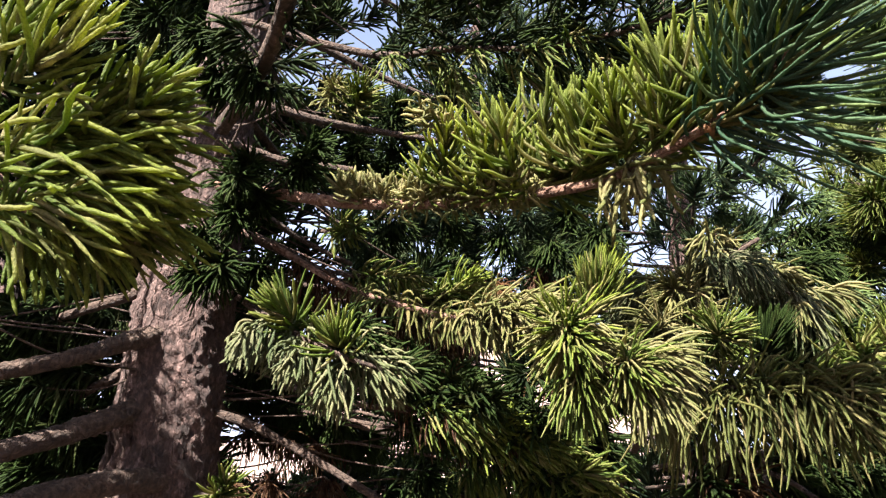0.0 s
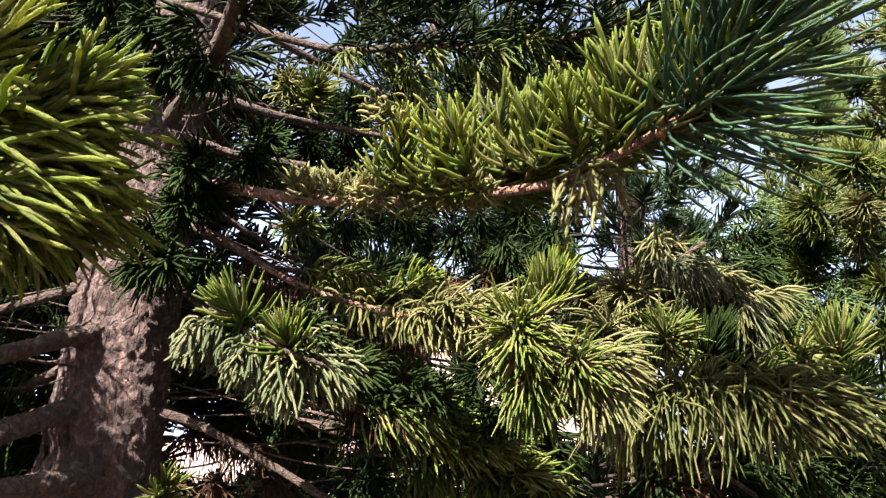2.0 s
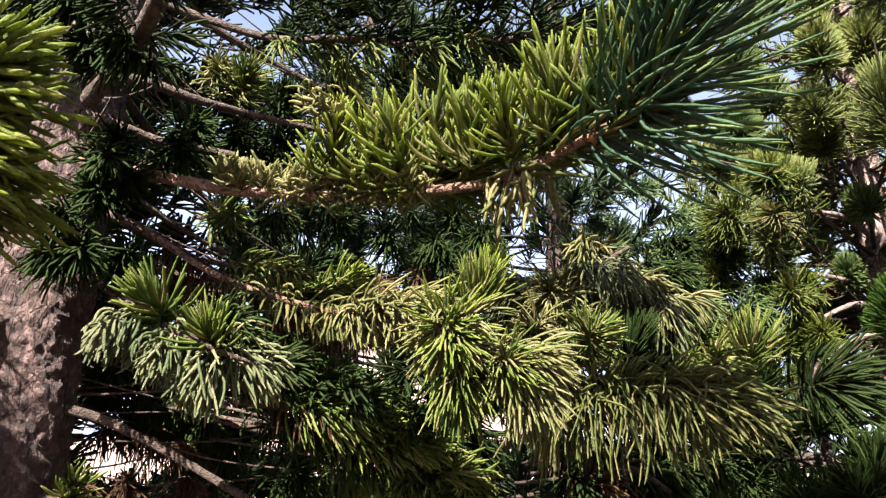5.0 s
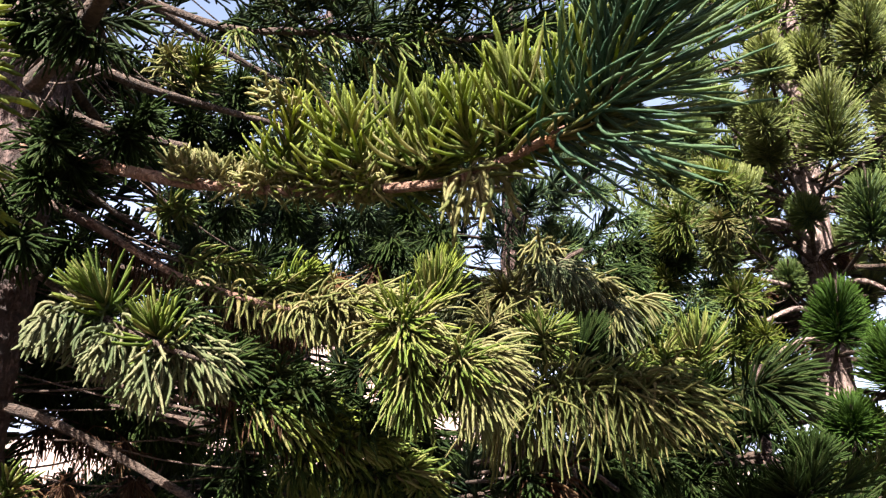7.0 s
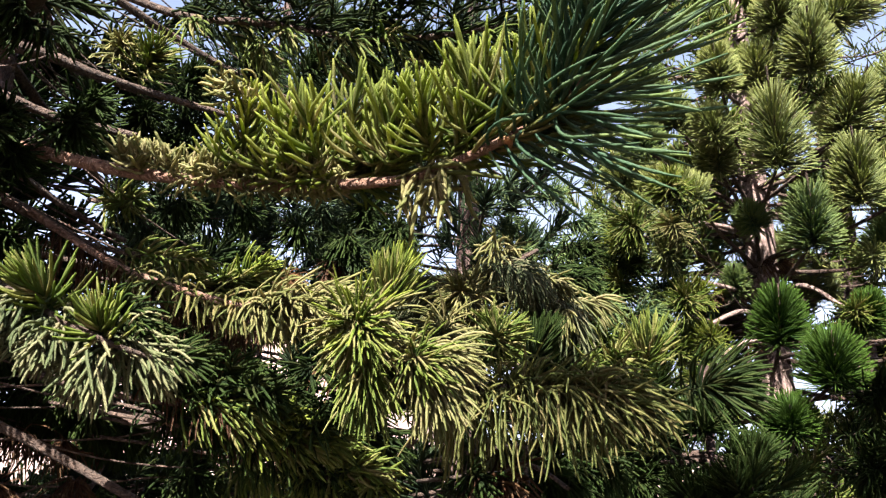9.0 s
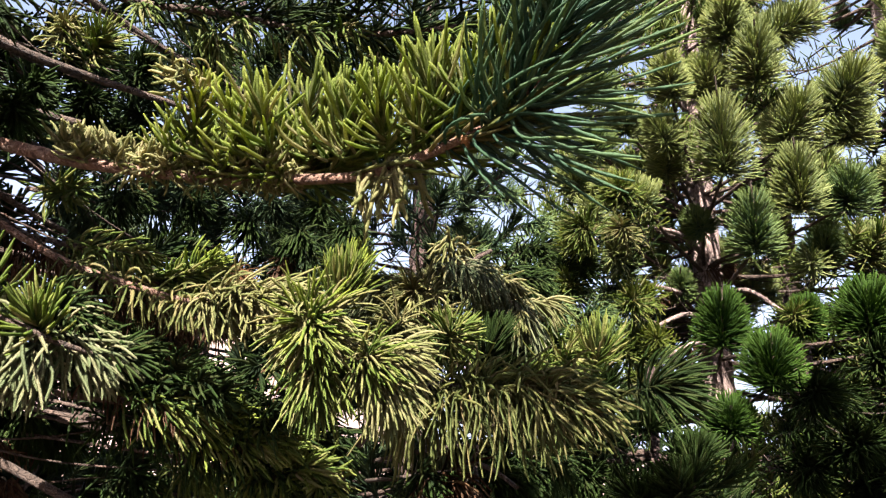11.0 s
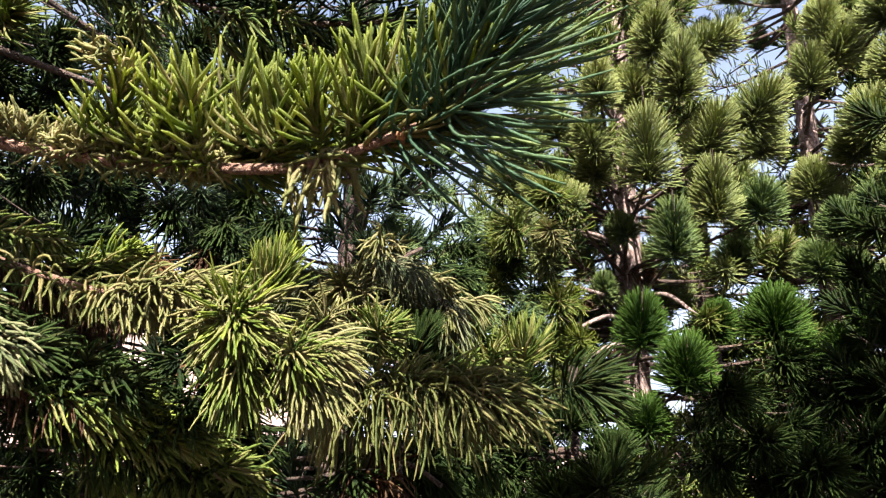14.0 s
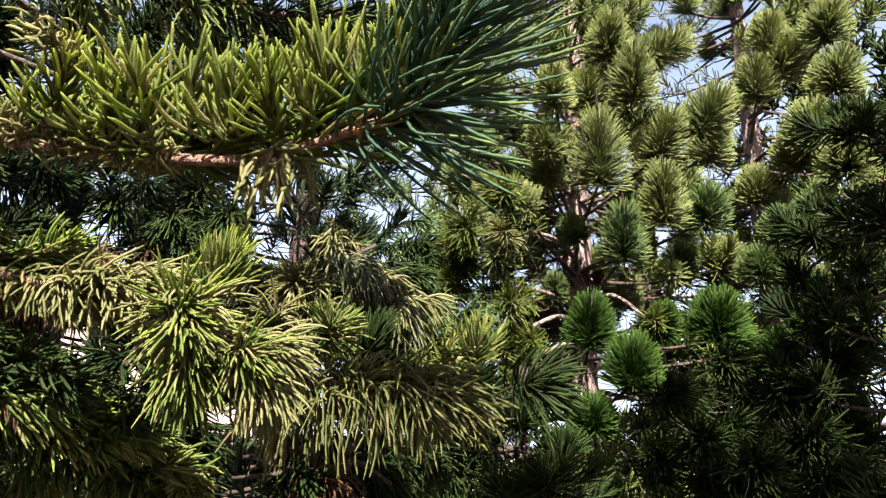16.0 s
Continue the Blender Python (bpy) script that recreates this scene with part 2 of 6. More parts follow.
class Shoots:
    """Gathers rope-like green shoots of one limb into one mesh."""

    def __init__(self, seed):
        self.rng = np.random.RandomState(seed)
        self.verts, self.faces, self.along, self.sizes, self.count = [], [], [], [], 0

    def add(self, axis, n, length, radius=0.0042, spread=(70, 25), curl=0.5, droop=0.0, lift=0.0, start=0.0, flat=0.0, sides=4, rings=4, wild=0.3, swell=0.25, airy=False, even=False, sweep=(0, 0, 0)):
        """Shoots round an axis: spread is their angle off it at its foot and tip; curl bends them along it, droop down, lift up, sweep any way; flat keeps them to its sides."""
        rng = self.rng
        if rings > 4:  # the near ones are long and slim
            n, length, radius = int(n * 1.12), length * 1.08, radius * 0.9
        axis = np.asarray(axis, float)
        s = start + (1 - start) * np.sqrt(rng.uniform(0, 1, n)) if start < 0.2 else rng.uniform(start, 1, n)
        s = np.sort(s)
        f = s * (len(axis) - 1)
        k = np.minimum(f.astype(int), len(axis) - 2)
        foot = axis[k] + (f - k)[:, None] * (axis[k + 1] - axis[k])
        tan = unit(np.gradient(axis, axis=0))[k]
        if airy:
            free = overgrown(foot + tan * length * 0.3)
            s, foot, tan = s[free], foot[free], tan[free]
            n = len(s)
            if n == 0:
                return self
        level = unit(np.cross(tan, np.array([0.05, 0.03, 1.0])))
        over = np.cross(level, tan)
        phi = np.arange(n) * 2.39996 + rng.normal(0, 0.35, n)
        out = np.cos(phi)[:, None] * level + (1 - flat) * np.sin(phi)[:, None] * over
        out = unit(out + 1e-6)
        ang = np.radians(spread[0] + (spread[1] - spread[0]) * s**1.5 + rng.normal(0, 9, n))[:, None]
        way = np.cos(ang) * tan + np.sin(ang) * out
        long = length * (rng.uniform(0.88, 1.05, n) if even else rng.uniform(0.65, 1.1, n)) * (1 - swell + swell * np.sin(np.pi * np.clip(s, 0.1, 0.95)))
        wild = wild * 0.75
        bend = unit(rng.normal(size=(n, 3))) * wild
        bend2, phase = unit(rng.normal(size=(n, 3))) * wild * 1.1, rng.uniform(0, 6.28, n)
        vary = rng.uniform(0.4, 1.5, n)[:, None]
        u = np.linspace(0, 1, rings + 1)
        centre, dirs, here = [foot], [], foot
        for a in u[1:]:
            d = way + curl * a * tan + bend * (a * 2 - 0.6) + bend2 * np.sin(5.5 * a + phase)[:, None] + np.array([0, 0, 1.0]) * (lift * vary * a - droop * vary * a * (1.2 if droop < 1 else 1.6)) + np.array(sweep) * (vary * a)
            d = unit(d)
            here = here + d * (long / rings)[:, None]
            centre.append(here)
            dirs.append(d)
        dirs = [dirs[0]] + dirs
        rad = radius * rng.uniform(0.8, 1.15, n)
        shape = np.interp(u, [0, 0.15, 0.6, 0.88, 1], [0.8, 1.0, 1.0, 0.92, 0.4 if rings > 3 else 0.7])
        if rings > 9:  # overlapping needle scales
            shape = shape * np.where(np.arange(rings + 1) % 2, 1.16, 0.82)
        grid = []
        a = np.linspace(0, 2 * np.pi, sides, endpoint=False)
        for c, d, w in zip(centre, dirs, shape):
            x = unit(np.cross(d, np.array([0.37, 0.61, 0.22])))
            y = np.cross(d, x)
            grid.append(c[:, None] + (rad * w)[:, None, None] * (np.cos(a)[None, :, None] * x[:, None] + np.sin(a)[None, :, None] * y[:, None]))
        verts = np.stack(grid, 1).reshape(-1, 3)
        per = (rings + 1) * sides
        i, j = np.meshgrid(np.arange(rings), np.arange(sides), indexing="ij")
        k2 = (j + 1) % sides
        one = np.stack([i * sides + j, i * sides + k2, (i + 1) * sides + k2, (i + 1) * sides + j], -1).reshape(-1, 4)
        if sides == 4:
            one = np.vstack([one, rings * 4 + np.arange(4)[None]])
        faces = (np.arange(n)[:, None, None] * per + one[None]).reshape(-1, 4) + self.count
        self.verts.append(verts)
        self.faces.append(faces)
        self.along.append(np.tile(np.repeat(u, sides), n))
        self.sizes.append((n, per))
        self.count += len(verts)
        return self

    def pieces(self, mat, parent):
        """Links each shoot gathered so far as a branchlet of its own."""
        for verts, faces, along, (n, per) in zip(self.verts, self.faces, self.along, self.sizes):
            one = faces.reshape(n, -1, 4)[0]
            one = one - one.min()
            for k in range(n):
                me = mesh_from("branchlet", verts[k * per:(k + 1) * per], one, mat, along[k * per:(k + 1) * per])
                part("branchlet", me, parent)
        self.verts, self.faces, self.along, self.sizes, self.count = [], [], [], [], 0

    def done(self, mat, parent, label=""):
        if self.count:
            me = mesh_from("foliage", np.vstack(self.verts), np.vstack(self.faces), mat, np.concatenate(self.along))
            return part("foliage", me, parent, label, "stuff")


def tree(label, x, y):
    ob = new("conifer_tree")
    ob.location = (x, y, 0)
    bpy.context.view_layer.update()
    return tagged(ob, label, "tree", "trees of the grove")


def under(ob, parent):
    """Keeps a part that was modelled in place where it is under its thing."""
    ob.matrix_parent_inverse = Matrix.Translation(parent.location).inverted()
    return ob


def trunk(t, points, radii, sides=40, rings=120, rough=0.1, seed=1, mat=None):
    curve = glide(points, rings)
    r = np.interp(np.linspace(0, 1, rings), np.linspace(0, 1, len(radii)), radii)
    return under(part("trunk", mesh_from("trunk", *tube(curve, r, sides, rough, seed), mat or BARK), t), t)


def limb(t, points, r0, r1, mat=None, sides=9, rough=0.1, seed=3, n=None):
    n = n or 8 * len(points)
    curve = glide(points, n)
    r = r0 + (r1 - r0) * np.linspace(0, 1, n) ** 0.8
    ob = under(part("limb", mesh_from("limb", *tube(curve, r, sides, rough, seed), mat or LIMB_BARK), t), t)
    return ob, curve


def twigs(sh, curve, s0, s1, count, size, n, cord, lean=0.35, rise=0.7, side=0.6, **kw):
    """Side twigs along a limb, each clad in shoots."""
    rng = sh.rng
    tan = unit(np.gradient(curve, axis=0))
    for s in np.linspace(s0, s1, count):
        k = int(s * (len(curve) - 1))
        level = unit(np.cross(tan[k], np.array([0, 0, 1.0])))
        way = unit(lean * tan[k] + side * rng.uniform(-1, 1) * level + rise * rng.uniform(0.5, 1.1) * np.array([0, 0, 1.0]) + 0.15 * rng.normal(size=3))
        foot = curve[k]
        axis = glide([foot, foot + way * size * 0.5, foot + way * size * rng.uniform(0.8, 1.1) + tan[k] * size * 0.15], 8)
        sh.add(axis, n, cord * rng.uniform(0.85, 1.15), **kw)


# ---------------------------------------------------------------- ground
def ground():
    n = 121
    g = np.linspace(-1, 1, n)
    x, y = np.meshgrid(np.sign(g) * np.abs(g) ** 3 * 900, np.sign(g) * np.abs(g) ** 3 * 900, indexing="ij")
    far = np.hypot(x, y)
    az = np.degrees(np.arctan2(x, y))
    hill = np.clip((far - 16) / 45, 0, 1) ** 1.3 * np.exp(-((az - 4) / 14) ** 2) * 13
    z = hill + 0.06 * np.sin(x * 0.7 + 1) * np.sin(y * 0.9) * np.clip(far / 3, 0, 1)
    i, j = np.meshgrid(np.arange(n - 1), np.arange(n - 1), indexing="ij")
    faces = np.stack([i * n + j, (i + 1) * n + j, (i + 1) * n + j + 1, i * n + j + 1], -1).reshape(-1, 4)
    ob = new("ground", mesh_from("ground", np.stack([x, y, z], -1).reshape(-1, 3), faces, SAND))
    return tagged(ob, "pale sandy ground rising to a bare slope behind the trees", "ground", kind="structure")


ground()

# ---------------------------------------------------------------- the tree with the big trunk
NEAR = tree("old conifer with a thick grey-brown scaly trunk and rope-like green foliage", -0.93, 2.41)


def old_trunk(t, points, radii, collars, sides=150):
    """A thick trunk with pitted, ridged bark, swollen where limbs leave it."""
    z = np.concatenate([np.linspace(-0.05, 1.1, 12), np.linspace(1.11, 3.2, 240), np.linspace(3.25, 10, 50)])
    p, rings = np.array(points), 302
    curve = np.stack([np.interp(z, p[:, 2], p[:, 0]), np.interp(z, p[:, 2], p[:, 1]), z], -1)
    verts, faces = tube(curve, np.interp(z, p[:, 2], radii), sides)
    grid = verts.reshape(rings, sides, 3)
    out = unit(grid - curve[:, None])
    for i in range(rings):
        for j in range(sides):
            p = Vector(grid[i, j])
            if p.z > 4.2:
                continue
            slow = noise.noise(Vector((p.x * 5, p.y * 5, p.z * 2.2)))
            ridge = 1 - abs(noise.noise(Vector((p.x * 13, p.y * 13, p.z * 5 + 3))))
            pit = noise.noise(Vector((p.x * 30, p.y * 30, p.z * 24)))
            flake = noise.noise(Vector((p.x * 60, p.y * 60, p.z * 34 + 9)))
            grid[i, j] += out[i, j] * (0.016 * slow + 0.012 * (ridge - 0.75) + 0.007 * pit + 0.006 * (1 if flake > 0.1 else 0))
    # twisted ridges down the sunny side
    for lean, wave, z0, z1, high in ((-2.25, 0.16, 1.0, 2.5, 0.040), (-2.7, 0.10, 0.8, 2.9, 0.030), (-1.7, 0.12, 1.2, 2.6, 0.022)):
        az = np.arctan2(out[..., 1], out[..., 0])
        z = grid[..., 2]
        mid = lean + wave * np.sin(z * 5 + lean * 3)
        off = (az - mid + np.pi) % (2 * np.pi) - np.pi
        fade = np.clip((z - z0) / 0.15, 0, 1) * np.clip((z1 - z) / 0.2, 0, 1)
        lump = 0.75 + 0.25 * np.sin(z * 38 + 2 * np.sin(z * 9))
        grid += out * (high * fade * lump * np.exp(-(off / 0.14) ** 2))[..., None]
    for foot, wide, high in collars:
        far = np.linalg.norm(grid - np.array(foot), axis=-1)
        grid += out * (high * np.exp(-(far / wide) ** 2))[..., None]
    return under(part("trunk", mesh_from("trunk", grid.reshape(-1, 3), faces, BARK), t, "grey-brown pitted flaking bark"), t)


old_trunk(NEAR, [(-0.97, 2.45, -0.05), (-0.94, 2.42, 1.4), (-0.93, 2.41, 1.96), (-0.89, 2.40, 2.85), (-0.86, 2.4, 4.5), (-0.84, 2.4, 10)], (0.27, 0.178, 0.160, 0.118, 0.10, 0.02), [((-0.98, 2.19, 1.92), 0.07, 0.03), ((-0.95, 2.22, 1.72), 0.08, 0.03), ((-0.93, 2.21, 1.48), 0.08, 0.03), ((-0.97, 2.19, 2.11), 0.07, 0.03), ((-0.75, 2.28, 1.7), 0.08, 0.03), ((-0.8, 2.21, 2.72), 0.08, 0.03)])


def bark_flakes(t, count):
    """Loose scales of bark that curl off the trunk."""
    rng = np.random.RandomState(77)
    kinds = []
    for k in range(6):
        n, m = 5, 4
        u, v = np.meshgrid(np.linspace(-1, 1, n), np.linspace(-1, 1, m), indexing="ij")
        edge = 1 + 0.25 * rng.normal(size=u.shape) * (np.maximum(abs(u), abs(v)) > 0.9)
        top = np.stack([u * edge, 0.10 + 0.22 * v**2 + 0.12 * u, v * edge * 0.8], -1).reshape(-1, 3)
        low = top - np.array([0, 0.14, 0])
        i, j = np.meshgrid(np.arange(n - 1), np.arange(m - 1), indexing="ij")
        f = np.stack([i * m + j, (i + 1) * m + j, (i + 1) * m + j + 1, i * m + j + 1], -1).reshape(-1, 4)
        kinds.append(mesh_from("bark_flake", np.vstack([top, low]), np.vstack([f, f[:, ::-1] + n * m]), BARK))
    for k in range(count):
        z = rng.uniform(1.25, 3.0)
        az = rng.uniform(-2.9, -0.3)
        radius = np.interp(z, [1.2, 1.96, 2.85, 4.5], [0.185, 0.160, 0.118, 0.10]) + 0.006
        x0 = np.interp(z, [1.4, 1.96, 2.85], [-0.94, -0.93, -0.89])
        ob = part("bark_flake", kinds[k % 6], t)
        size = rng.uniform(0.008, 0.024)
        turn = Matrix.Rotation(az - math.pi / 2, 4, "Z") @ Matrix.Rotation(rng.uniform(-0.5, 0.5), 4, "Y")
        ob.matrix_local = Matrix.Translation((x0 + math.cos(az) * radius + 0.93, 2.41 + math.sin(az) * radius - 2.41, z)) @ turn @ Matrix.Diagonal((size, size * 0.6, size * rng.uniform(0.7, 1.8), 1))


bark_flakes(NEAR, 150)

# bare and half-bare limbs on its far side
limb(NEAR, [(-0.93, 2.29, 1.96), (-1.02, 2.15, 1.9), (-1.09, 2.01, 1.83), (-1.22, 1.83, 1.76)], 0.036, 0.022, rough=0.16, sides=14, n=60, seed=11)
limb(NEAR, [(-0.91, 2.32, 1.74), (-1.02, 2.17, 1.67), (-1.09, 2.03, 1.61), (-1.19, 1.85, 1.55)], 0.042, 0.028, rough=0.16, sides=14, n=60, seed=12)
limb(NEAR, [(-0.88, 2.28, 1.48), (-0.96, 2.08, 1.48), (-1.06, 1.92, 1.45), (-1.14, 1.75, 1.4)], 0.040, 0.028, rough=0.16, sides=14, n=60, seed=13)
limb(NEAR, [(-0.97, 2.34, 2.18), (-1.07, 2.31, 2.1), (-1.24, 2.3, 2.03), (-1.42, 2.27, 1.95)], 0.026, 0.014, seed=14)
limb(NEAR, [(-1.0, 2.38, 1.88), (-1.15, 2.43, 1.82), (-1.31, 2.47, 1.74), (-1.47, 2.5, 1.64)], 0.024, 0.012, seed=15)
limb(NEAR, [(-0.81, 2.36, 1.71), (-0.63, 2.37, 1.66), (-0.4, 2.37, 1.55), (-0.12, 2.29, 1.41)], 0.017, 0.012, seed=16, n=50)
limb(NEAR, [(-0.86, 2.25, 2.82), (-0.68, 2.35, 2.86), (-0.52, 2.44, 2.86), (-0.33, 2.57, 2.89), (-0.02, 2.7, 2.91)], 0.025, 0.012, seed=17)
limb(NEAR, [(-0.85, 2.27, 2.67), (-0.72, 2.27, 2.64), (-0.6, 2.31, 2.62), (-0.34, 2.28, 2.58)], 0.022, 0.012, seed=18)
limb(NEAR, [(-0.83, 2.3, 2.48), (-0.73, 2.45, 2.47), (-0.58, 2.62, 2.41), (-0.39, 2.77, 2.35)], 0.018, 0.010, seed=19)
arm, c = limb(NEAR, [(-0.83, 2.34, 2.38), (-0.72, 2.33, 2.34), (-0.57, 2.34, 2.27), (-0.45, 2.33, 2.21), (-0.28, 2.33, 2.12), (0.0, 2.26, 2.0)], 0.022, 0.010, seed=20)
sh = Shoots(20)
sh.add(c[14:], 190, 0.17, radius=0.0026, start=0.2, spread=(100, 70), droop=2.2, wild=0.3, sides=3, rings=5)
sh.done(DRY, arm, "dead brown shoots that hang like a veil")

# the long limb that reaches across
arm, c = limb(NEAR, [(-0.83, 2.29, 2.51), (-0.45, 2.06, 2.38), (-0.23, 1.91, 2.31), (0.1, 1.73, 2.26), (0.24, 1.58, 2.23), (0.39, 1.44, 2.22), (0.53, 1.24, 2.25), (0.6, 1.1, 2.28), (0.61, 1.01, 2.36), (0.61, 0.96, 2.41)], 0.022, 0.006, RED_BARK, 10, seed=21, n=90)
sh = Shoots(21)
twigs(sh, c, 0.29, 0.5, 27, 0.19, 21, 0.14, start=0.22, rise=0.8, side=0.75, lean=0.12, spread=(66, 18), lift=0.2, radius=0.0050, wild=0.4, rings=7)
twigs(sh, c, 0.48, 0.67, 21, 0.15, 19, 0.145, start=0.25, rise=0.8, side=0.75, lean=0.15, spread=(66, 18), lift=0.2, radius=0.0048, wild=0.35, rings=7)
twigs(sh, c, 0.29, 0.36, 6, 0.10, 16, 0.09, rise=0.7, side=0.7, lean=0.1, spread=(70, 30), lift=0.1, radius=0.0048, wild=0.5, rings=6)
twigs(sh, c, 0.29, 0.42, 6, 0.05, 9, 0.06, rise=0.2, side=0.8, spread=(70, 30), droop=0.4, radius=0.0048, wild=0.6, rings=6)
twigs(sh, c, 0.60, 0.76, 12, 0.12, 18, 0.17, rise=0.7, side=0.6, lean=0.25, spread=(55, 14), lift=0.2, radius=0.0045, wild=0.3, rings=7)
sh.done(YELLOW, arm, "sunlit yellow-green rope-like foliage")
sh = Shoots(28)
twigs(sh, c, 0.19, 0.43, 46, 0.055, 14, 0.08, rise=0.7, side=0.8, lean=0.1, spread=(75, 25), lift=0.25, radius=0.0048, wild=0.9, rings=6)
sh.add(c[17:40] + np.array([0, -0.012, 0.004]), 195, 0.08, radius=0.0046, start=0.2, spread=(80, 55), curl=0.1, lift=0.2, wild=1.1, rings=6)
sh.done(PALE, arm, "pale weathered short shoots")
sh = Shoots(29)
sh.add(c[46:66], 30, 0.22, radius=0.0054, start=0.0, spread=(30, 22), curl=0.7, wild=0.2, rings=9)
sh.done(OLIVE, arm, "shoots that run along the limb")
sh = Shoots(22)
sh.add(c[56:], 120, 0.31, radius=0.0042, start=0.21, spread=(66, 40), curl=0.35, lift=0.30, flat=0.4, wild=0.09, rings=13, sweep=(0.25, 0, 0))
sh.add(c[52:74], 40, 0.30, radius=0.0042, start=0.21, spread=(72, 55), curl=0.3, droop=0.25, flat=0.3, wild=0.10, rings=13, sweep=(0.7, 0, 0))
sh.pieces(SHADE_TEAL_ONE, arm)
sh.add(c[56:], 70, 0.27, radius=0.0040, start=0.21, spread=(70, 45), curl=0.3, lift=0.3, wild=0.10, rings=7, sweep=(0.2, 0, 0))
sh.done(TEAL, arm, "blue-green plume at the limb's tip, tinted for shade")
sh = Shoots(23)
sh.add(c[48:55], 30, 0.15, radius=0.0062, start=0.2, spread=(115, 95), droop=2.4, wild=1.5, rings=10)
sh.add(glide([(0.372, 1.455, 2.215), (0.378, 1.46, 2.19), (0.384, 1.465, 2.17)], 6), 3, 0.125, radius=0.0068, start=0.0, spread=(20, 10), droop=1.6, wild=1.0, rings=11)
sh.done(PALE, arm, "pale hanging dead shoots")
sh = Shoots(32)
sh.add(glide([(0.06, 1.66, 2.43), (-0.0, 1.63, 2.45), (-0.06, 1.6, 2.46)], 8), 34, 0.11, radius=0.0042, start=0.0, spread=(75, 35), wild=1.8, droop=0.3, rings=9, sweep=(-0.3, 0, 0))
sh.done(PALE, arm, "curly tan dead shoots")
stub = under(part("pruned_stub", mesh_from("pruned_stub", *tube(glide([(0.55, 1.26, 2.25), (0.53, 1.22, 2.24), (0.52, 1.21, 2.24)], 6), [0.010, 0.011, 0.010, 0.009, 0.008, 0.001], 9, 0.08, 5), CUT_WOOD), NEAR, "orange-brown pruned stub"), NEAR)

# a steep limb overhead with dark hanging foliage
arm, c = limb(NEAR, [(-0.82, 2.21, 2.7), (-0.66, 1.96, 2.71), (-0.53, 1.71, 2.69), (-0.43, 1.49, 2.7), (-0.36, 1.28, 2.73)], 0.030, 0.022, seed=24)
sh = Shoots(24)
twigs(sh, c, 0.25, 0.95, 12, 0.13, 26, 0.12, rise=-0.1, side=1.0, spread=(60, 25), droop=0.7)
sh.done(SHADE_GREEN, arm)

# a limb along the top of the view
arm, c = limb(NEAR, [(-0.82, 2.09, 3.09), (-0.29, 2.09, 2.95), (0.01, 2.0, 2.92), (0.3, 1.9, 2.87), (0.51, 1.75, 2.83), (0.67, 1.59, 2.8)], 0.015, 0.008, seed=25, n=60)
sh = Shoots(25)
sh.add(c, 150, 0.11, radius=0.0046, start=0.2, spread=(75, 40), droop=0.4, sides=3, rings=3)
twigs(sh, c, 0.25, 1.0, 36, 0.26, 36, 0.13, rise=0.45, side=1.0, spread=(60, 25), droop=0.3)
sh.done(SHADE_GREEN, arm)
sh = Shoots(45)
twigs(sh, c, 0.25, 1.0, 16, 0.16, 22, 0.12, rise=-0.4, side=0.7, spread=(60, 25), droop=0.8, sides=3)
sh.done(GREEN, arm, "green shoots that hang from the limb")

# the spray close by
arm, c = limb(NEAR, [(-0.9, 2.13, 2.25), (-0.92, 1.59, 2.08), (-0.82, 1.17, 2.05), (-0.75, 0.91, 2.01)], 0.02, 0.008, RED_BARK, seed=26)
flow = (
    # axis, number, length, bend
    ([(-0.62, 0.75, 1.97), (-0.54, 0.74, 2.02), (-0.49, 0.72, 2.05)], 70, 0.13, dict(spread=(60, 18), lift=0.5, sweep=(0.35, 0, 0.3))),
    ([(-0.62, 0.73, 2.02), (-0.55, 0.72, 2.07), (-0.50, 0.70, 2.11)], 60, 0.13, dict(spread=(55, 15), lift=0.5, sweep=(0.3, 0, 0.4))),
    ([(-0.64, 0.82, 1.97), (-0.52, 0.82, 1.99), (-0.43, 0.81, 2.02)], 90, 0.135, dict(spread=(62, 22), lift=0.25, sweep=(0.35, 0, 0))),
    ([(-0.50, 0.83, 1.98), (-0.45, 0.82, 2.0), (-0.41, 0.81, 2.02)], 60, 0.12, dict(start=0.0, spread=(95, 40), droop=0.4, sweep=(0.45, 0, 0.1))),
    ([(-0.63, 0.78, 1.92), (-0.53, 0.77, 1.95), (-0.46, 0.79, 1.97)], 80, 0.15, dict(spread=(45, 18), droop=0.5, sweep=(0.5, 0, 0))),
    ([(-0.61, 0.80, 1.90), (-0.52, 0.81, 1.94), (-0.43, 0.83, 1.96)], 110, 0.15, dict(spread=(60, 20), droop=0.9, sweep=(0.5, 0, 0))),
    ([(-0.59, 0.77, 1.85), (-0.52, 0.78, 1.88), (-0.45, 0.80, 1.90)], 100, 0.14, dict(spread=(55, 18), droop=0.5, sweep=(0.4, 0, 0))),
    ([(-0.61, 0.86, 1.91), (-0.54, 0.89, 1.90), (-0.46, 0.91, 1.91)], 100, 0.15, dict(spread=(70, 25), droop=0.9, sweep=(0.35, 0, 0))),
    ([(-0.66, 0.84, 1.87), (-0.60, 0.85, 1.88), (-0.53, 0.87, 1.89)], 70, 0.12, dict(spread=(85, 55), droop=1.5, sweep=(0.1, 0, 0))),
    ([(-0.72, 0.95, 2.03), (-0.62, 0.94, 2.05), (-0.54, 0.93, 2.06)], 90, 0.14, dict(spread=(65, 20), lift=0.2, sweep=(0.3, 0, 0))),
)
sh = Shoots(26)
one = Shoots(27)
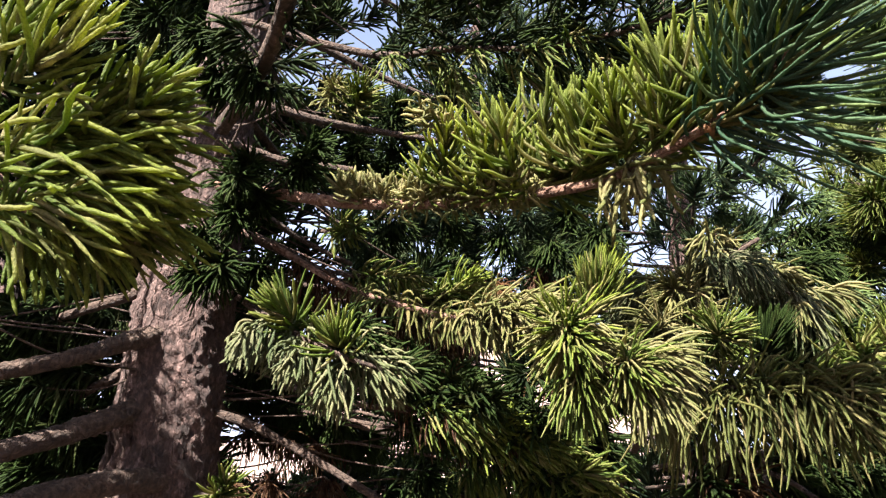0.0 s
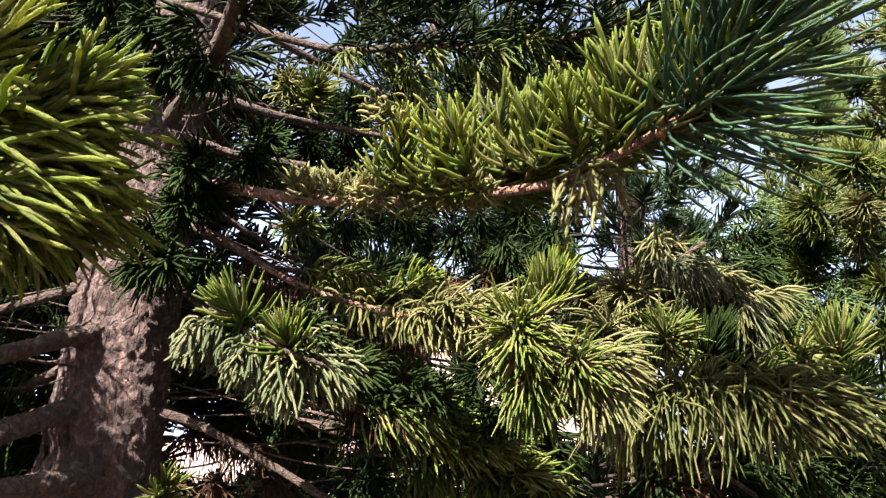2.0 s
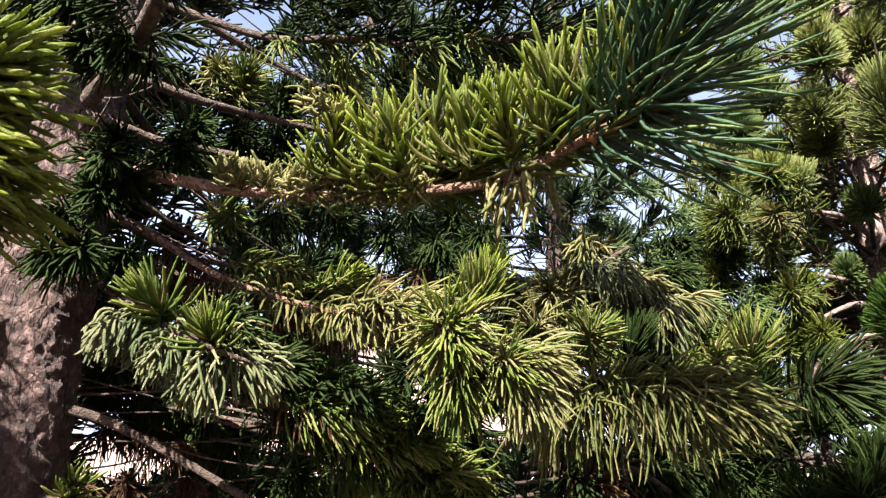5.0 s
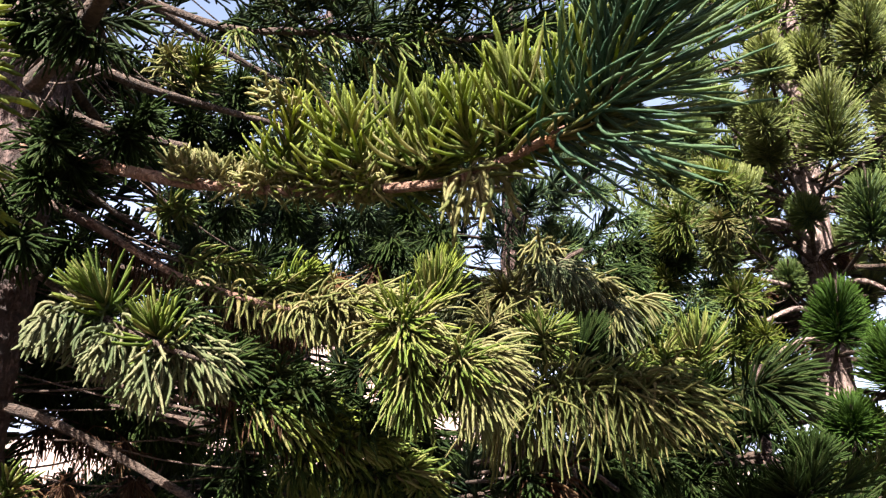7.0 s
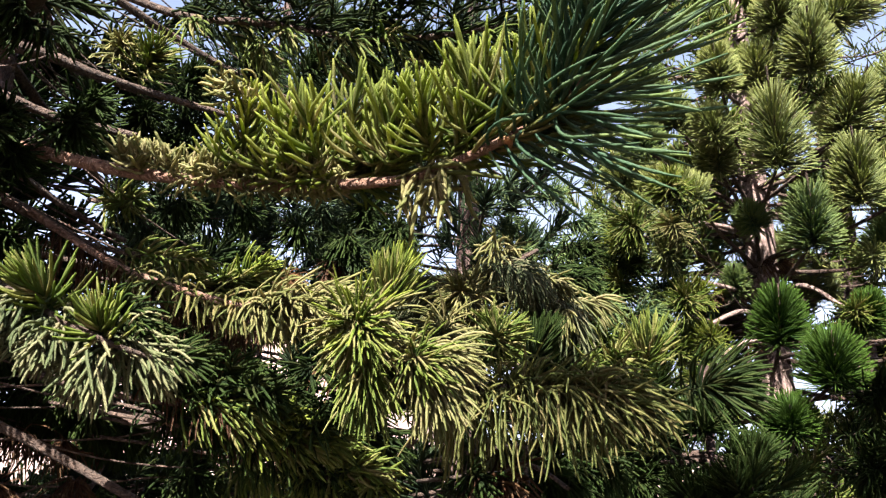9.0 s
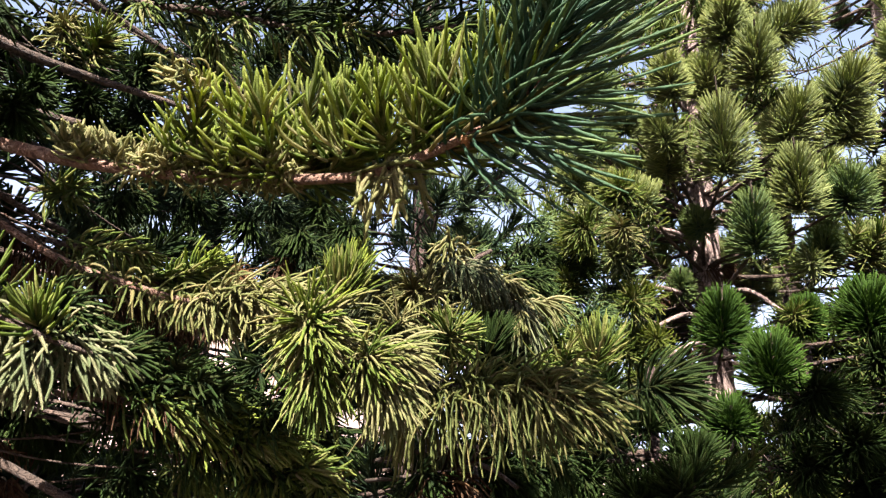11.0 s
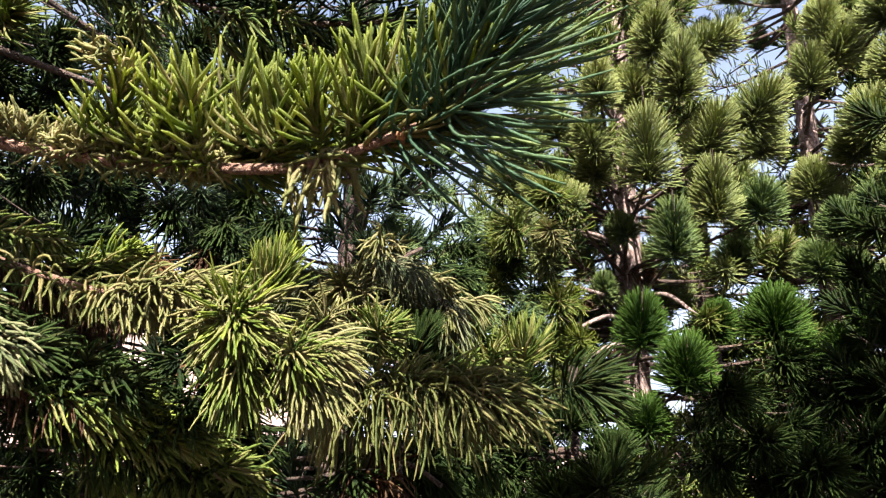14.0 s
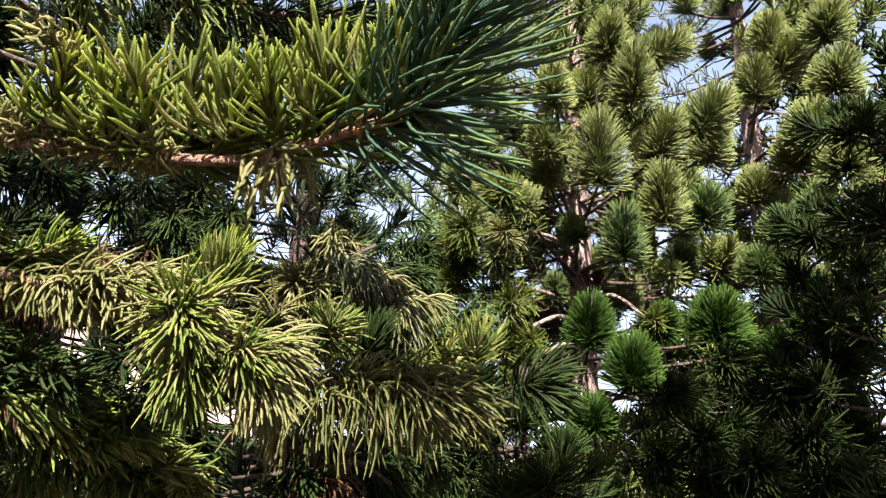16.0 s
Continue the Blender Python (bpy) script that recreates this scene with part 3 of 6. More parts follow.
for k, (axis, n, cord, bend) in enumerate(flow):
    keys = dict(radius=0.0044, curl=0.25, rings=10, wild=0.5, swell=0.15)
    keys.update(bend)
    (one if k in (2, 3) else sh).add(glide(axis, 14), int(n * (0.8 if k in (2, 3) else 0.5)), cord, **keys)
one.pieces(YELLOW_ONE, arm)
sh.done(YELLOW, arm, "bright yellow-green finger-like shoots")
sh = Shoots(30)
sh.add(glide([(-0.68, 0.94, 1.89), (-0.60, 0.92, 1.89), (-0.50, 0.93, 1.89)], 10), 50, 0.12, radius=0.0045, spread=(85, 45), droop=1.3, wild=0.3, rings=6)
sh.add(glide([(-0.66, 0.98, 1.95), (-0.56, 0.97, 1.95), (-0.46, 0.96, 1.95)], 10), 60, 0.14, radius=0.0045, spread=(80, 40), droop=0.8, wild=0.3, rings=6)
sh.done(GREEN, arm, "shaded green shoots within the spray")

# clumps hung in the middle
def clump(t, points, r0, n, cord, mat, seed, label="", red=False, twig=None, **kw):
    arm, c = limb(t, points, r0, 0.006, RED_BARK if red else LIMB_BARK, seed=seed, n=40)
    sh = Shoots(seed)
    if twig:
        twigs(sh, c, *twig[0], **twig[1])
    if n:
        sh.add(c, n, cord, **kw)
    sh.done(mat, arm, label)
    return arm, c


clump(NEAR, [(-0.79, 2.3, 2.19), (-0.73, 2.11, 2.15), (-0.67, 1.98, 2.11)], 0.012, 130, 0.14, SHADE_GREEN, 33, start=0.3, spread=(80, 40), droop=0.6)
clump(NEAR, [(-0.81, 2.3, 2.5), (-0.73, 2.12, 2.45), (-0.64, 1.95, 2.4)], 0.012, 120, 0.14, SHADE_GREEN, 34, start=0.25, spread=(80, 40), droop=0.6)
clump(NEAR, [(-0.81, 2.36, 1.44), (-0.68, 2.19, 1.44), (-0.61, 2.06, 1.49)], 0.012, 60, 0.13, GREEN, 35, start=0.5, spread=(60, 15))
clump(NEAR, [(-0.55, 2.43, 1.8), (-0.24, 2.18, 1.73), (0.01, 2.0, 1.7), (0.09, 1.95, 1.69)], 0.012, 0, 0.13, SHADE_GREEN, 36, twig=((0.3, 1.0, 12, 0.14, 26, 0.12), dict(rise=0.3, side=0.9, droop=0.7)))
clump(NEAR, [(-0.26, 2.39, 1.67), (0.01, 2.2, 1.62), (0.21, 2.04, 1.64), (0.36, 1.97, 1.61)], 0.012, 0, 0.13, SHADE_GREEN, 37, twig=((0.2, 1.0, 18, 0.14, 26, 0.13), dict(rise=0.3, side=0.9, droop=0.9)))
clump(NEAR, [(-0.51, 2.62, 2.45), (-0.4, 2.44, 2.39), (-0.31, 2.26, 2.35)], 0.01, 90, 0.13, GREEN, 38, start=0.3, spread=(75, 25), droop=0.3)
clump(NEAR, [(-0.46, 2.38, 2.22), (-0.24, 2.27, 2.17), (-0.1, 2.13, 2.14)], 0.01, 150, 0.14, GREEN, 39, start=0.3, spread=(75, 25), droop=0.6)
clump(NEAR, [(-0.28, 2.33, 2.12), (-0.08, 2.25, 2.08), (0.1, 2.09, 2.1)], 0.01, 120, 0.13, GREEN, 40, start=0.4, spread=(70, 20), droop=0.4)

# ---------------------------------------------------------------- whorls and whole trees
def whorls(t, x, y, low, height, reach, seed, per=5, gap=0.4, mat=None, cord=0.18, keep=None, n=95, r=0.024, thin=1.0, rings=1, sag=0.05, rad=0.0072, spread=(80, 22), curl=0.35, whole=False):
    """Rings of limbs round a trunk, each ending in an upturned brush with side brushes behind it."""
    rng = np.random.RandomState(seed)
    z, turn = low, rng.uniform(0, 90)
    while z < height - 0.2:
        up = (z - low) / (height - low)
        far = reach * (1 - 0.7 * up)
        for q in range(per):
            az = radians(turn + 360 / per * q + rng.uniform(-16, 16))
            go = np.array([math.sin(az), math.cos(az), 0])
            long = far * rng.uniform(0.65, 1.12)
            base = np.array([x, y, z + rng.uniform(-0.12, 0.12)])
            tip = base + go * long + np.array([0, 0, long * rng.uniform(0.0, 0.2)])
            if keep and not keep(base, tip):
                continue
            away = 0.25 if go @ np.array([x, y, 0]) > 0 else 1.0
            pts = [base, base + go * long * 0.45 + np.array([0, 0, -sag * long]), base + go * long * 0.85 + np.array([0, 0, -0.01]), tip]
            way = glide(pts, 16)
            free = overgrown(way)
            free[:4] = True
            stop = 16 if free.all() else int(np.argmin(free))
            if stop < (16 if whole else 9):
                continue
            arm, c = limb(t, list(way[:stop]), r * (1 - 0.7 * up) + 0.004, 0.006, seed=seed + q, n=16, sides=4)
            sh = Shoots(seed * 100 + q + int(z * 10))
            m = int(n * away * thin * (1.0 if z < 5.2 and z - 1.6 < 0.85 * math.hypot(x, y) + (9 if thin > 1 else 0) else 0.4 if z - 1.6 < 0.85 * math.hypot(x, y) else 0.28))
            sh.add(c[9:], int(m * 1.5), cord, radius=rad, start=0.25, spread=spread, curl=curl, sides=3, rings=rings, lift=0.25, airy=True)
            for s in (0.26, 0.42, 0.56, 0.7, 0.84):
                k = int(s * 15)
                side = unit(np.cross(go, [0, 0, 1.0])) * rng.choice([-1, 1]) * rng.uniform(0.4, 1.0)
                way = unit(0.7 * go + side + np.array([0, 0, rng.uniform(0.0, 0.7)]))
                size = rng.uniform(0.25, 0.42) * min(1, long / 1.5)
                sh.add(glide([c[k], c[k] + way * size * 0.6, c[k] + way * size + np.array([0, 0, 0.25 * size])], 6), m, cord, radius=rad, start=0.1, spread=spread, curl=curl, sides=3, rings=rings, lift=0.2, airy=True)
            sh.done(mat or SHADE_GREEN, arm)
        turn += 47
        z += gap


def conifer(label, x, y, height, r, seed, low, reach, bark=None, **kw):
    t = tree(label, x, y)
    trunk(t, [(x, y, -0.05), (x + 0.03, y, height * 0.4), (x + 0.05, y, height)], (r * 1.25, r, r * 0.7, 0.02), 26, 120, 0.12, seed, bark)
    whorls(t, x, y, low, height, reach, seed, **kw)
    return t


def brush(t, x, y, foot, tip, width, seed, mat=None, n=620, rad=0.0038, rings=2):
    """A limb from the trunk that turns up into one dense bottle brush."""
    foot, tip = np.array(foot), np.array(tip)
    base = np.array([x, y, foot[2] - 0.12 * np.hypot(foot[0] - x, foot[1] - y)])
    arm, c = limb(t, [base, base + (foot - base) * 0.6 + np.array([0, 0, -0.05]), foot, tip], 0.018, 0.006, seed=seed, n=24, sides=7)
    sh = Shoots(seed)
    axis = glide([foot - (tip - foot) * 0.35, foot, foot + (tip - foot) * 0.5], 12)
    sh.add(axis, n, width * 0.95, radius=rad, start=0.201, spread=(102, 30), curl=0.05, lift=0.42, even=True, sides=3, rings=rings, wild=0.12, swell=0.12)
    sh.add(axis, n // 2, width * 0.6, radius=rad * 1.1, start=0.201, spread=(90, 10), curl=0.05, lift=0.3, sides=3, rings=1, wild=0.2, swell=0.0)
    sh.done(mat or GREEN, arm, "dense bottle brush of green shoots")


def clear(base, tip):
    return np.hypot(tip[0], tip[1]) > 3.0


# openings between the crowns
clearing((0.23, 2.59, 2.34), (1.01, 11.5, 4.87), 0.35)
clearing((-0.09, 2.58, 2.39), (-0.39, 11.47, 5.1), 0.20)
clearing((0.31, 2.61, 2.21), (1.37, 11.61, 4.32), 0.17)
clearing((1.13, 2.28, 2.51), (5.0, 10.14, 5.62), 0.35)
clearing((1.24, 2.26, 2.4), (5.49, 10.06, 5.14), 0.24)
clearing((1.38, 2.24, 2.2), (6.15, 9.95, 4.26), 0.22)
clearing((1.35, 2.28, 2.09), (6.02, 10.15, 3.78), 0.19)
clearing((-0.72, 2.57, 2.04), (-3.2, 11.4, 3.54), 0.22)
clearing((-0.71, 2.5, 2.33), (-3.17, 11.11, 4.85), 0.24)
clearing((-0.53, 2.31, 2.9), (-2.36, 10.26, 7.36), 0.26)
clearing((-0.63, 2.37, 2.72), (-2.78, 10.55, 6.6), 0.17)
clearing((-0.63, 2.62, 1.59), (-2.81, 11.67, 1.54), 0.45)
clearing((-0.49, 2.65, 1.56), (-2.17, 11.8, 1.42), 0.36)
clearing((-0.37, 2.67, 1.65), (-1.65, 11.88, 1.8), 0.3)
clearing((0.04, 2.33, 2.97), (0.17, 10.35, 7.67), 0.16)
clearing((0.68, 2.61, 1.69), (3.04, 11.6, 1.98), 0.42)
clearing((1.19, 2.42, 1.6), (5.3, 10.77, 1.61), 0.42)
clearing((0.94, 2.53, 1.56), (4.18, 11.25, 1.44), 0.4)
clearing((1.43, 2.24, 2.06), (6.37, 9.96, 3.64), 0.19)
clearing((1.17, 2.27, 2.49), (5.18, 10.08, 5.55), 0.24)
clearing((1.78, 1.36, 3.1), (7.93, 6.05, 8.27), 0.24)
clearing((1.94, 1.19, 3.06), (8.61, 5.27, 8.09), 0.24)
clearing((1.85, 1.47, 2.9), (8.23, 6.55, 7.38), 0.20)
clearing((1.88, 1.67, 2.6), (8.34, 7.41, 6.03), 0.23)
clearing((1.85, 1.67, 2.64), (8.23, 7.42, 6.22), 0.19)
clearing((2.04, 1.61, 2.33), (9.06, 7.16, 4.86), 0.26)
clearing((2.02, 1.6, 2.39), (8.98, 7.13, 5.13), 0.19)
clearing((1.99, 1.81, 1.82), (8.85, 8.05, 2.57), 0.26)
clearing((2.07, 1.73, 1.75), (9.18, 7.7, 2.26), 0.19)
clearing((2.08, 1.39, 2.62), (9.23, 6.17, 6.14), 0.17)
clearing((2.23, 1.44, 2.1), (9.91, 6.38, 3.84), 0.13)
clearing((1.58, 2.13, 2.08), (7.04, 9.48, 3.73), 0.16)
clearing((2.0, 1.09, 3.04), (8.9, 4.86, 8.02), 0.19)
clearing((2.24, 1.18, 2.53), (9.97, 5.25, 5.73), 0.16)

clearing((1.87, 1.92, 1.93), (3.7, 3.81, 2.25), 0.15)
clearing((1.81, 1.86, 2.34), (3.59, 3.68, 3.06), 0.12)
clearing((1.75, 1.78, 2.63), (3.48, 3.52, 3.63), 0.12)
clearing((-0.63, 2.43, 1.56), (-3.53, 13.56, 1.35), 0.75)
clearing((-0.49, 2.46, 1.55), (-2.75, 13.74, 1.31), 0.5)

# upper crown of the near tree, over the eye
def overhead(base, tip):
    far = np.hypot(tip[0], tip[1])
    return (tip[2] > 1.7 + 0.85 * far and tip[1] > 1.4) or tip[1] > 3.0


whorls(NEAR, -0.87, 2.4, 3.0, 10, 2.4, 71, per=6, gap=0.42, keep=overhead, thin=1.001, n=34, rad=0.0102)
whorls(NEAR, -0.93, 2.41, 0.5, 3.6, 2.2, 72, per=8, gap=0.26, keep=lambda base, tip: tip[1] > 3.3, n=54, cord=0.15, rings=1, rad=0.006, whole=True)

MIDX, MIDY = 2.35, 6.35
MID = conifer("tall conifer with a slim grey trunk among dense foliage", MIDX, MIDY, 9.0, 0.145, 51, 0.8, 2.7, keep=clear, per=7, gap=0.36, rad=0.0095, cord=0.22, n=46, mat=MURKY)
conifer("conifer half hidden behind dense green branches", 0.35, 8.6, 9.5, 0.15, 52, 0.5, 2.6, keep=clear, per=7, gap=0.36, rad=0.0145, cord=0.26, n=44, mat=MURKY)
conifer("dark conifer standing behind the thick trunk", -2.0, 5.6, 9.0, 0.15, 56, 0.3, 2.4, keep=clear, per=7, gap=0.36, rad=0.015, cord=0.24, n=36)
conifer("dark conifer with low drooping branches", -3.0, 4.5, 8.0, 0.13, 59, 0.3, 2.0, keep=clear, per=6, gap=0.36, rad=0.015, cord=0.23, n=36)
# added out of view; its crown is trimmed to keep sun off the left
conifer("conifer added out of view to shade the left boughs", -3.5, 1.5, 8.5, 0.14, 60, 0.5, 2.0, keep=lambda base, tip: tip[0] * 0.81 - tip[1] * 0.58 < -2.55, per=8, gap=0.34, rad=0.014, cord=0.25, n=29)
RX, RY = 3.83, 3.91
RIGHT = conifer("conifer with bottle-brush branches and a flaking brown trunk", RX, RY, 8.0, 0.125, 53, 0.5, 1.6, keep=lambda base, tip: clear(base, tip) and (np.hypot(tip[0], tip[1]) > 4.7 or tip[2] > 4.4 or tip[2] < 1.6), gap=0.34, per=7, bark=PINK_BARK, n=36, rad=0.0068, cord=0.155, spread=(108, 10), curl=0.0, mat=GREEN)
conifer("conifer with a reddish trunk behind bottle-brush branches", 6.4, 5.3, 9.0, 0.15, 54, 0.6, 2.4, keep=clear, per=6, gap=0.36, rad=0.0082, cord=0.19, n=46, spread=(108, 10), curl=0.0, mat=GREEN)
for x, y, high in ((-5.6, 7.4, 8.0), (-3.3, 8.6, 8.0), (-1.4, 10.5, 3.0), (2.6, 10.8, 3.2), (5.2, 9.2, 3.4), (8.6, 6.6, 3.6)):
    conifer("young conifer further back in the grove" if high < 5 else "dark conifer further back in the grove", x, y, high, 0.03 * high ** 0.7, 90 + int(x * 3 + high), 0.1, 2.2 if high > 5 else 1.6, per=7, gap=0.36 if high > 5 else 0.3, rad=0.019, cord=0.32, n=16)
SX, SY = 5.05, 3.0
SLIM = conifer("slender conifer with a bare pale trunk", SX, SY, 8.5, 0.09, 55, 0.5, 1.7, keep=lambda base, tip: clear(base, tip) and (np.hypot(tip[0], tip[1]) > 5.4 or tip[2] > 4.9 or tip[2] < 2.0), bark=PINK_BARK, per=6, n=34, rad=0.0068, cord=0.155, spread=(108, 10), curl=0.0, mat=GREEN)
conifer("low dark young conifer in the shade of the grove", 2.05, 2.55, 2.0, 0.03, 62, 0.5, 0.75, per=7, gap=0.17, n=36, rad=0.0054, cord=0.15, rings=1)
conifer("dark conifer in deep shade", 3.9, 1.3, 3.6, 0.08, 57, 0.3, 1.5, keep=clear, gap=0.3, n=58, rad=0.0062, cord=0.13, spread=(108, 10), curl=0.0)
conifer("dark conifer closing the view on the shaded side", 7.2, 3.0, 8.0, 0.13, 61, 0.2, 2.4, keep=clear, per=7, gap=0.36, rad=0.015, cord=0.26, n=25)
# added behind the eye; crown trimmed to shade the plume and right side
conifer("unseen conifer added to shade the plume and low right boughs", 1.3, -1.7, 5.4, 0.13, 58, 3.5, 3.3, keep=lambda base, tip: tip[0] > (-0.7 if tip[1] < -0.3 else -0.1) and tip[1] < (1.0 if tip[0] > 1.4 else 0.2), per=8, gap=0.34, rad=0.011, cord=0.24, n=80, thin=1.001)
# ring of unseen trees added to block sky light and deepen the shade
for x, y, high in ((-6.5, -1.0, 7.0), (-5.0, -6.5, 4.2), (-0.8, -8.0, 4.2), (4.0, -5.5, 7.0), (6.5, -1.5, 8.0), (-7.5, 4.5, 8.0)):
    conifer("unseen conifer added to cut the sky light", x, y, high, 0.12, 80 + int(high * 3 + x), 0.3, 2.4, per=5, gap=0.75, rad=0.03, cord=0.4, n=13)

# its bottle brushes
brush(RIGHT, RX, RY, (3.15, 2.97, 3.44), (2.9, 2.74, 3.85), 0.25, 401, BRUSH)
brush(RIGHT, RX, RY, (2.79, 3.01, 3.88), (2.62, 2.85, 4.05), 0.17, 402, BRUSH)
brush(RIGHT, RX, RY, (2.85, 3.16, 3.59), (2.66, 3.07, 3.72), 0.16, 403, BRUSH)
brush(RIGHT, RX, RY, (3.09, 2.99, 3.95), (2.94, 2.85, 4.06), 0.20, 404, BRUSH)
brush(RIGHT, RX, RY, (3.21, 2.7, 3.93), (3.02, 2.51, 4.14), 0.21, 405, BRUSH)
brush(RIGHT, RX, RY, (3.06, 2.77, 4.23), (2.91, 2.57, 4.38), 0.19, 406, BRUSH)
brush(RIGHT, RX, RY, (3.47, 2.76, 4.32), (3.59, 2.35, 4.33), 0.20, 407, BRUSH)
brush(RIGHT, RX, RY, (3.51, 2.78, 3.6), (3.41, 2.5, 3.82), 0.22, 408, BRUSH)
brush(RIGHT, RX, RY, (3.71, 2.55, 3.77), (3.65, 2.27, 3.91), 0.23, 409, BRUSH)
brush(RIGHT, RX, RY, (3.49, 2.74, 3.15), (3.3, 2.58, 3.45), 0.21, 410, BRUSH)
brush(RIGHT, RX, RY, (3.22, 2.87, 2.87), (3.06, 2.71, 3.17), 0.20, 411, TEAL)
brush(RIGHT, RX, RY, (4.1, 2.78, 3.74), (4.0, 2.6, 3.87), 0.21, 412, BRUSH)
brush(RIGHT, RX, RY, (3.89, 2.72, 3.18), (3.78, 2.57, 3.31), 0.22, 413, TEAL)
brush(RIGHT, RX, RY, (2.62, 3.18, 3.15), (2.21, 3.26, 3.27), 0.17, 414, BRUSH)
brush(RIGHT, RX, RY, (3.03, 3.36, 3.49), (2.9, 3.23, 3.6), 0.17, 415, BRUSH)
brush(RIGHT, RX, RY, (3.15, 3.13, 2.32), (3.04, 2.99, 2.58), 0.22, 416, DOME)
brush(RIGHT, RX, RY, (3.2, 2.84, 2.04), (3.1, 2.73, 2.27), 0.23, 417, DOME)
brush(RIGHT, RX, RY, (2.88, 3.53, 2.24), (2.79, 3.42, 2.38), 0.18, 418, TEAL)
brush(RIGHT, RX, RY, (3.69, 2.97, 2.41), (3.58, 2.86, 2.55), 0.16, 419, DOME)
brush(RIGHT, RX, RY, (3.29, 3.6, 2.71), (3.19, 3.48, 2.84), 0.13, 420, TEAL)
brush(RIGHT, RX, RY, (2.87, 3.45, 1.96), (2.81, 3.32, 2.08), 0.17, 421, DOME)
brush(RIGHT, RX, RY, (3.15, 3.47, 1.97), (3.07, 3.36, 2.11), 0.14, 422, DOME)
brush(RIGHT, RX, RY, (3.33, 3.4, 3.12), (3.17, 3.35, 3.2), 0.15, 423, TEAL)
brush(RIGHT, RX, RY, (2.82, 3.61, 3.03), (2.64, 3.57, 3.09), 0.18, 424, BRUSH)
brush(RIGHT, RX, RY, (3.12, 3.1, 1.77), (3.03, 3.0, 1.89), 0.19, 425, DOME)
brush(RIGHT, RX, RY, (2.98, 3.81, 2.89), (2.82, 3.74, 2.98), 0.16, 426, TEAL)
for k, (foot, tip) in enumerate((((2.55, 3.43, 4.0), (2.42, 3.3, 4.1)), ((2.8, 3.49, 3.82), (2.7, 3.36, 3.93)), ((2.57, 3.52, 3.61), (2.44, 3.43, 3.7)), ((3.02, 3.77, 3.53), (2.92, 3.66, 3.63)), ((2.78, 3.77, 3.35), (2.66, 3.67, 3.45)), ((2.71, 3.98, 3.55), (2.59, 3.9, 3.63)))):
    brush(RIGHT, RX, RY, foot, tip, 0.19, 460 + k, BRUSH if k % 2 else TEAL)
# more of them on the far sides of both trees
rng = np.random.RandomState(5)
for k in range(96):
    az, up, far = radians(rng.uniform(31, 65)), radians(rng.uniform(9, 40)), rng.uniform(5.5, 6.4)
    foot = np.array([math.sin(az) * far, math.cos(az) * far, 1.6 + math.tan(up) * far])
    if not overgrown(foot[None])[0]:
        continue
    t, x, y = (RIGHT, RX, RY) if az < radians(51) else (SLIM, SX, SY)
    brush(t, x, y, foot, foot + np.array([rng.uniform(-0.1, 0.1), rng.uniform(-0.2, 0), rng.uniform(0.2, 0.36)]), rng.uniform(0.12, 0.2), 900 + k, (BRUSH, TEAL, BRUSH, TEAL)[k % 4], n=380, rad=0.0042, rings=1)
# its bottle brushes
brush(SLIM, SX, SY, (4.53, 2.7, 3.48), (4.39, 2.59, 3.62), 0.21, 427, BRUSH)
brush(SLIM, SX, SY, (4.46, 2.56, 4.27), (4.25, 2.44, 4.48), 0.22, 428, BRUSH)
brush(SLIM, SX, SY, (4.57, 2.41, 4.44), (4.41, 2.24, 4.59), 0.24, 429, BRUSH)
brush(SLIM, SX, SY, (4.44, 2.24, 3.12), (4.3, 2.14, 3.26), 0.22, 430, TEAL)
brush(SLIM, SX, SY, (4.46, 2.42, 4.61), (4.27, 2.3, 4.74), 0.20, 431, BRUSH)
brush(SLIM, SX, SY, (4.45, 2.19, 3.75), (4.28, 2.11, 3.87), 0.25, 432, BRUSH)
brush(SLIM, SX, SY, (4.61, 2.4, 3.68), (4.46, 2.32, 3.78), 0.23, 433, BRUSH)
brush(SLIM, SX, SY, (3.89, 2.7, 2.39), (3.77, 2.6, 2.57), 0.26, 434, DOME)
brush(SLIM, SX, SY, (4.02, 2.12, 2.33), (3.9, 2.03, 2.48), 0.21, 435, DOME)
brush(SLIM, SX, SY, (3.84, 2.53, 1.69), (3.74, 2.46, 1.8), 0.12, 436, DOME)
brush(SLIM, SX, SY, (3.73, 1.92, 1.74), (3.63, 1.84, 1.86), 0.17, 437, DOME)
brush(SLIM, SX, SY, (4.32, 3.27, 3.01), (4.24, 3.13, 3.12), 0.21, 438, TEAL)
brush(SLIM, SX, SY, (4.49, 3.04, 3.01), (4.39, 2.91, 3.12), 0.21, 439, BRUSH)
brush(SLIM, SX, SY, (4.32, 2.61, 2.83), (4.2, 2.52, 2.95), 0.20, 440, TEAL)
brush(SLIM, SX, SY, (4.42, 2.47, 2.76), (4.31, 2.37, 2.88), 0.17, 441, TEAL)
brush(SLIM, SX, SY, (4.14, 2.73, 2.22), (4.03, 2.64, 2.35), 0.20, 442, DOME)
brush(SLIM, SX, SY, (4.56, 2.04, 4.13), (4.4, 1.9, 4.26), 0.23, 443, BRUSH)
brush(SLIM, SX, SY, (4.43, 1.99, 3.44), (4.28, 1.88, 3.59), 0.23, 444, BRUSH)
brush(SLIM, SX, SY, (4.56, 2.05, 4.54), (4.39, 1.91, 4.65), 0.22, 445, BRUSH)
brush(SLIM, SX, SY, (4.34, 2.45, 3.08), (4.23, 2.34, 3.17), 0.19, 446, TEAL)
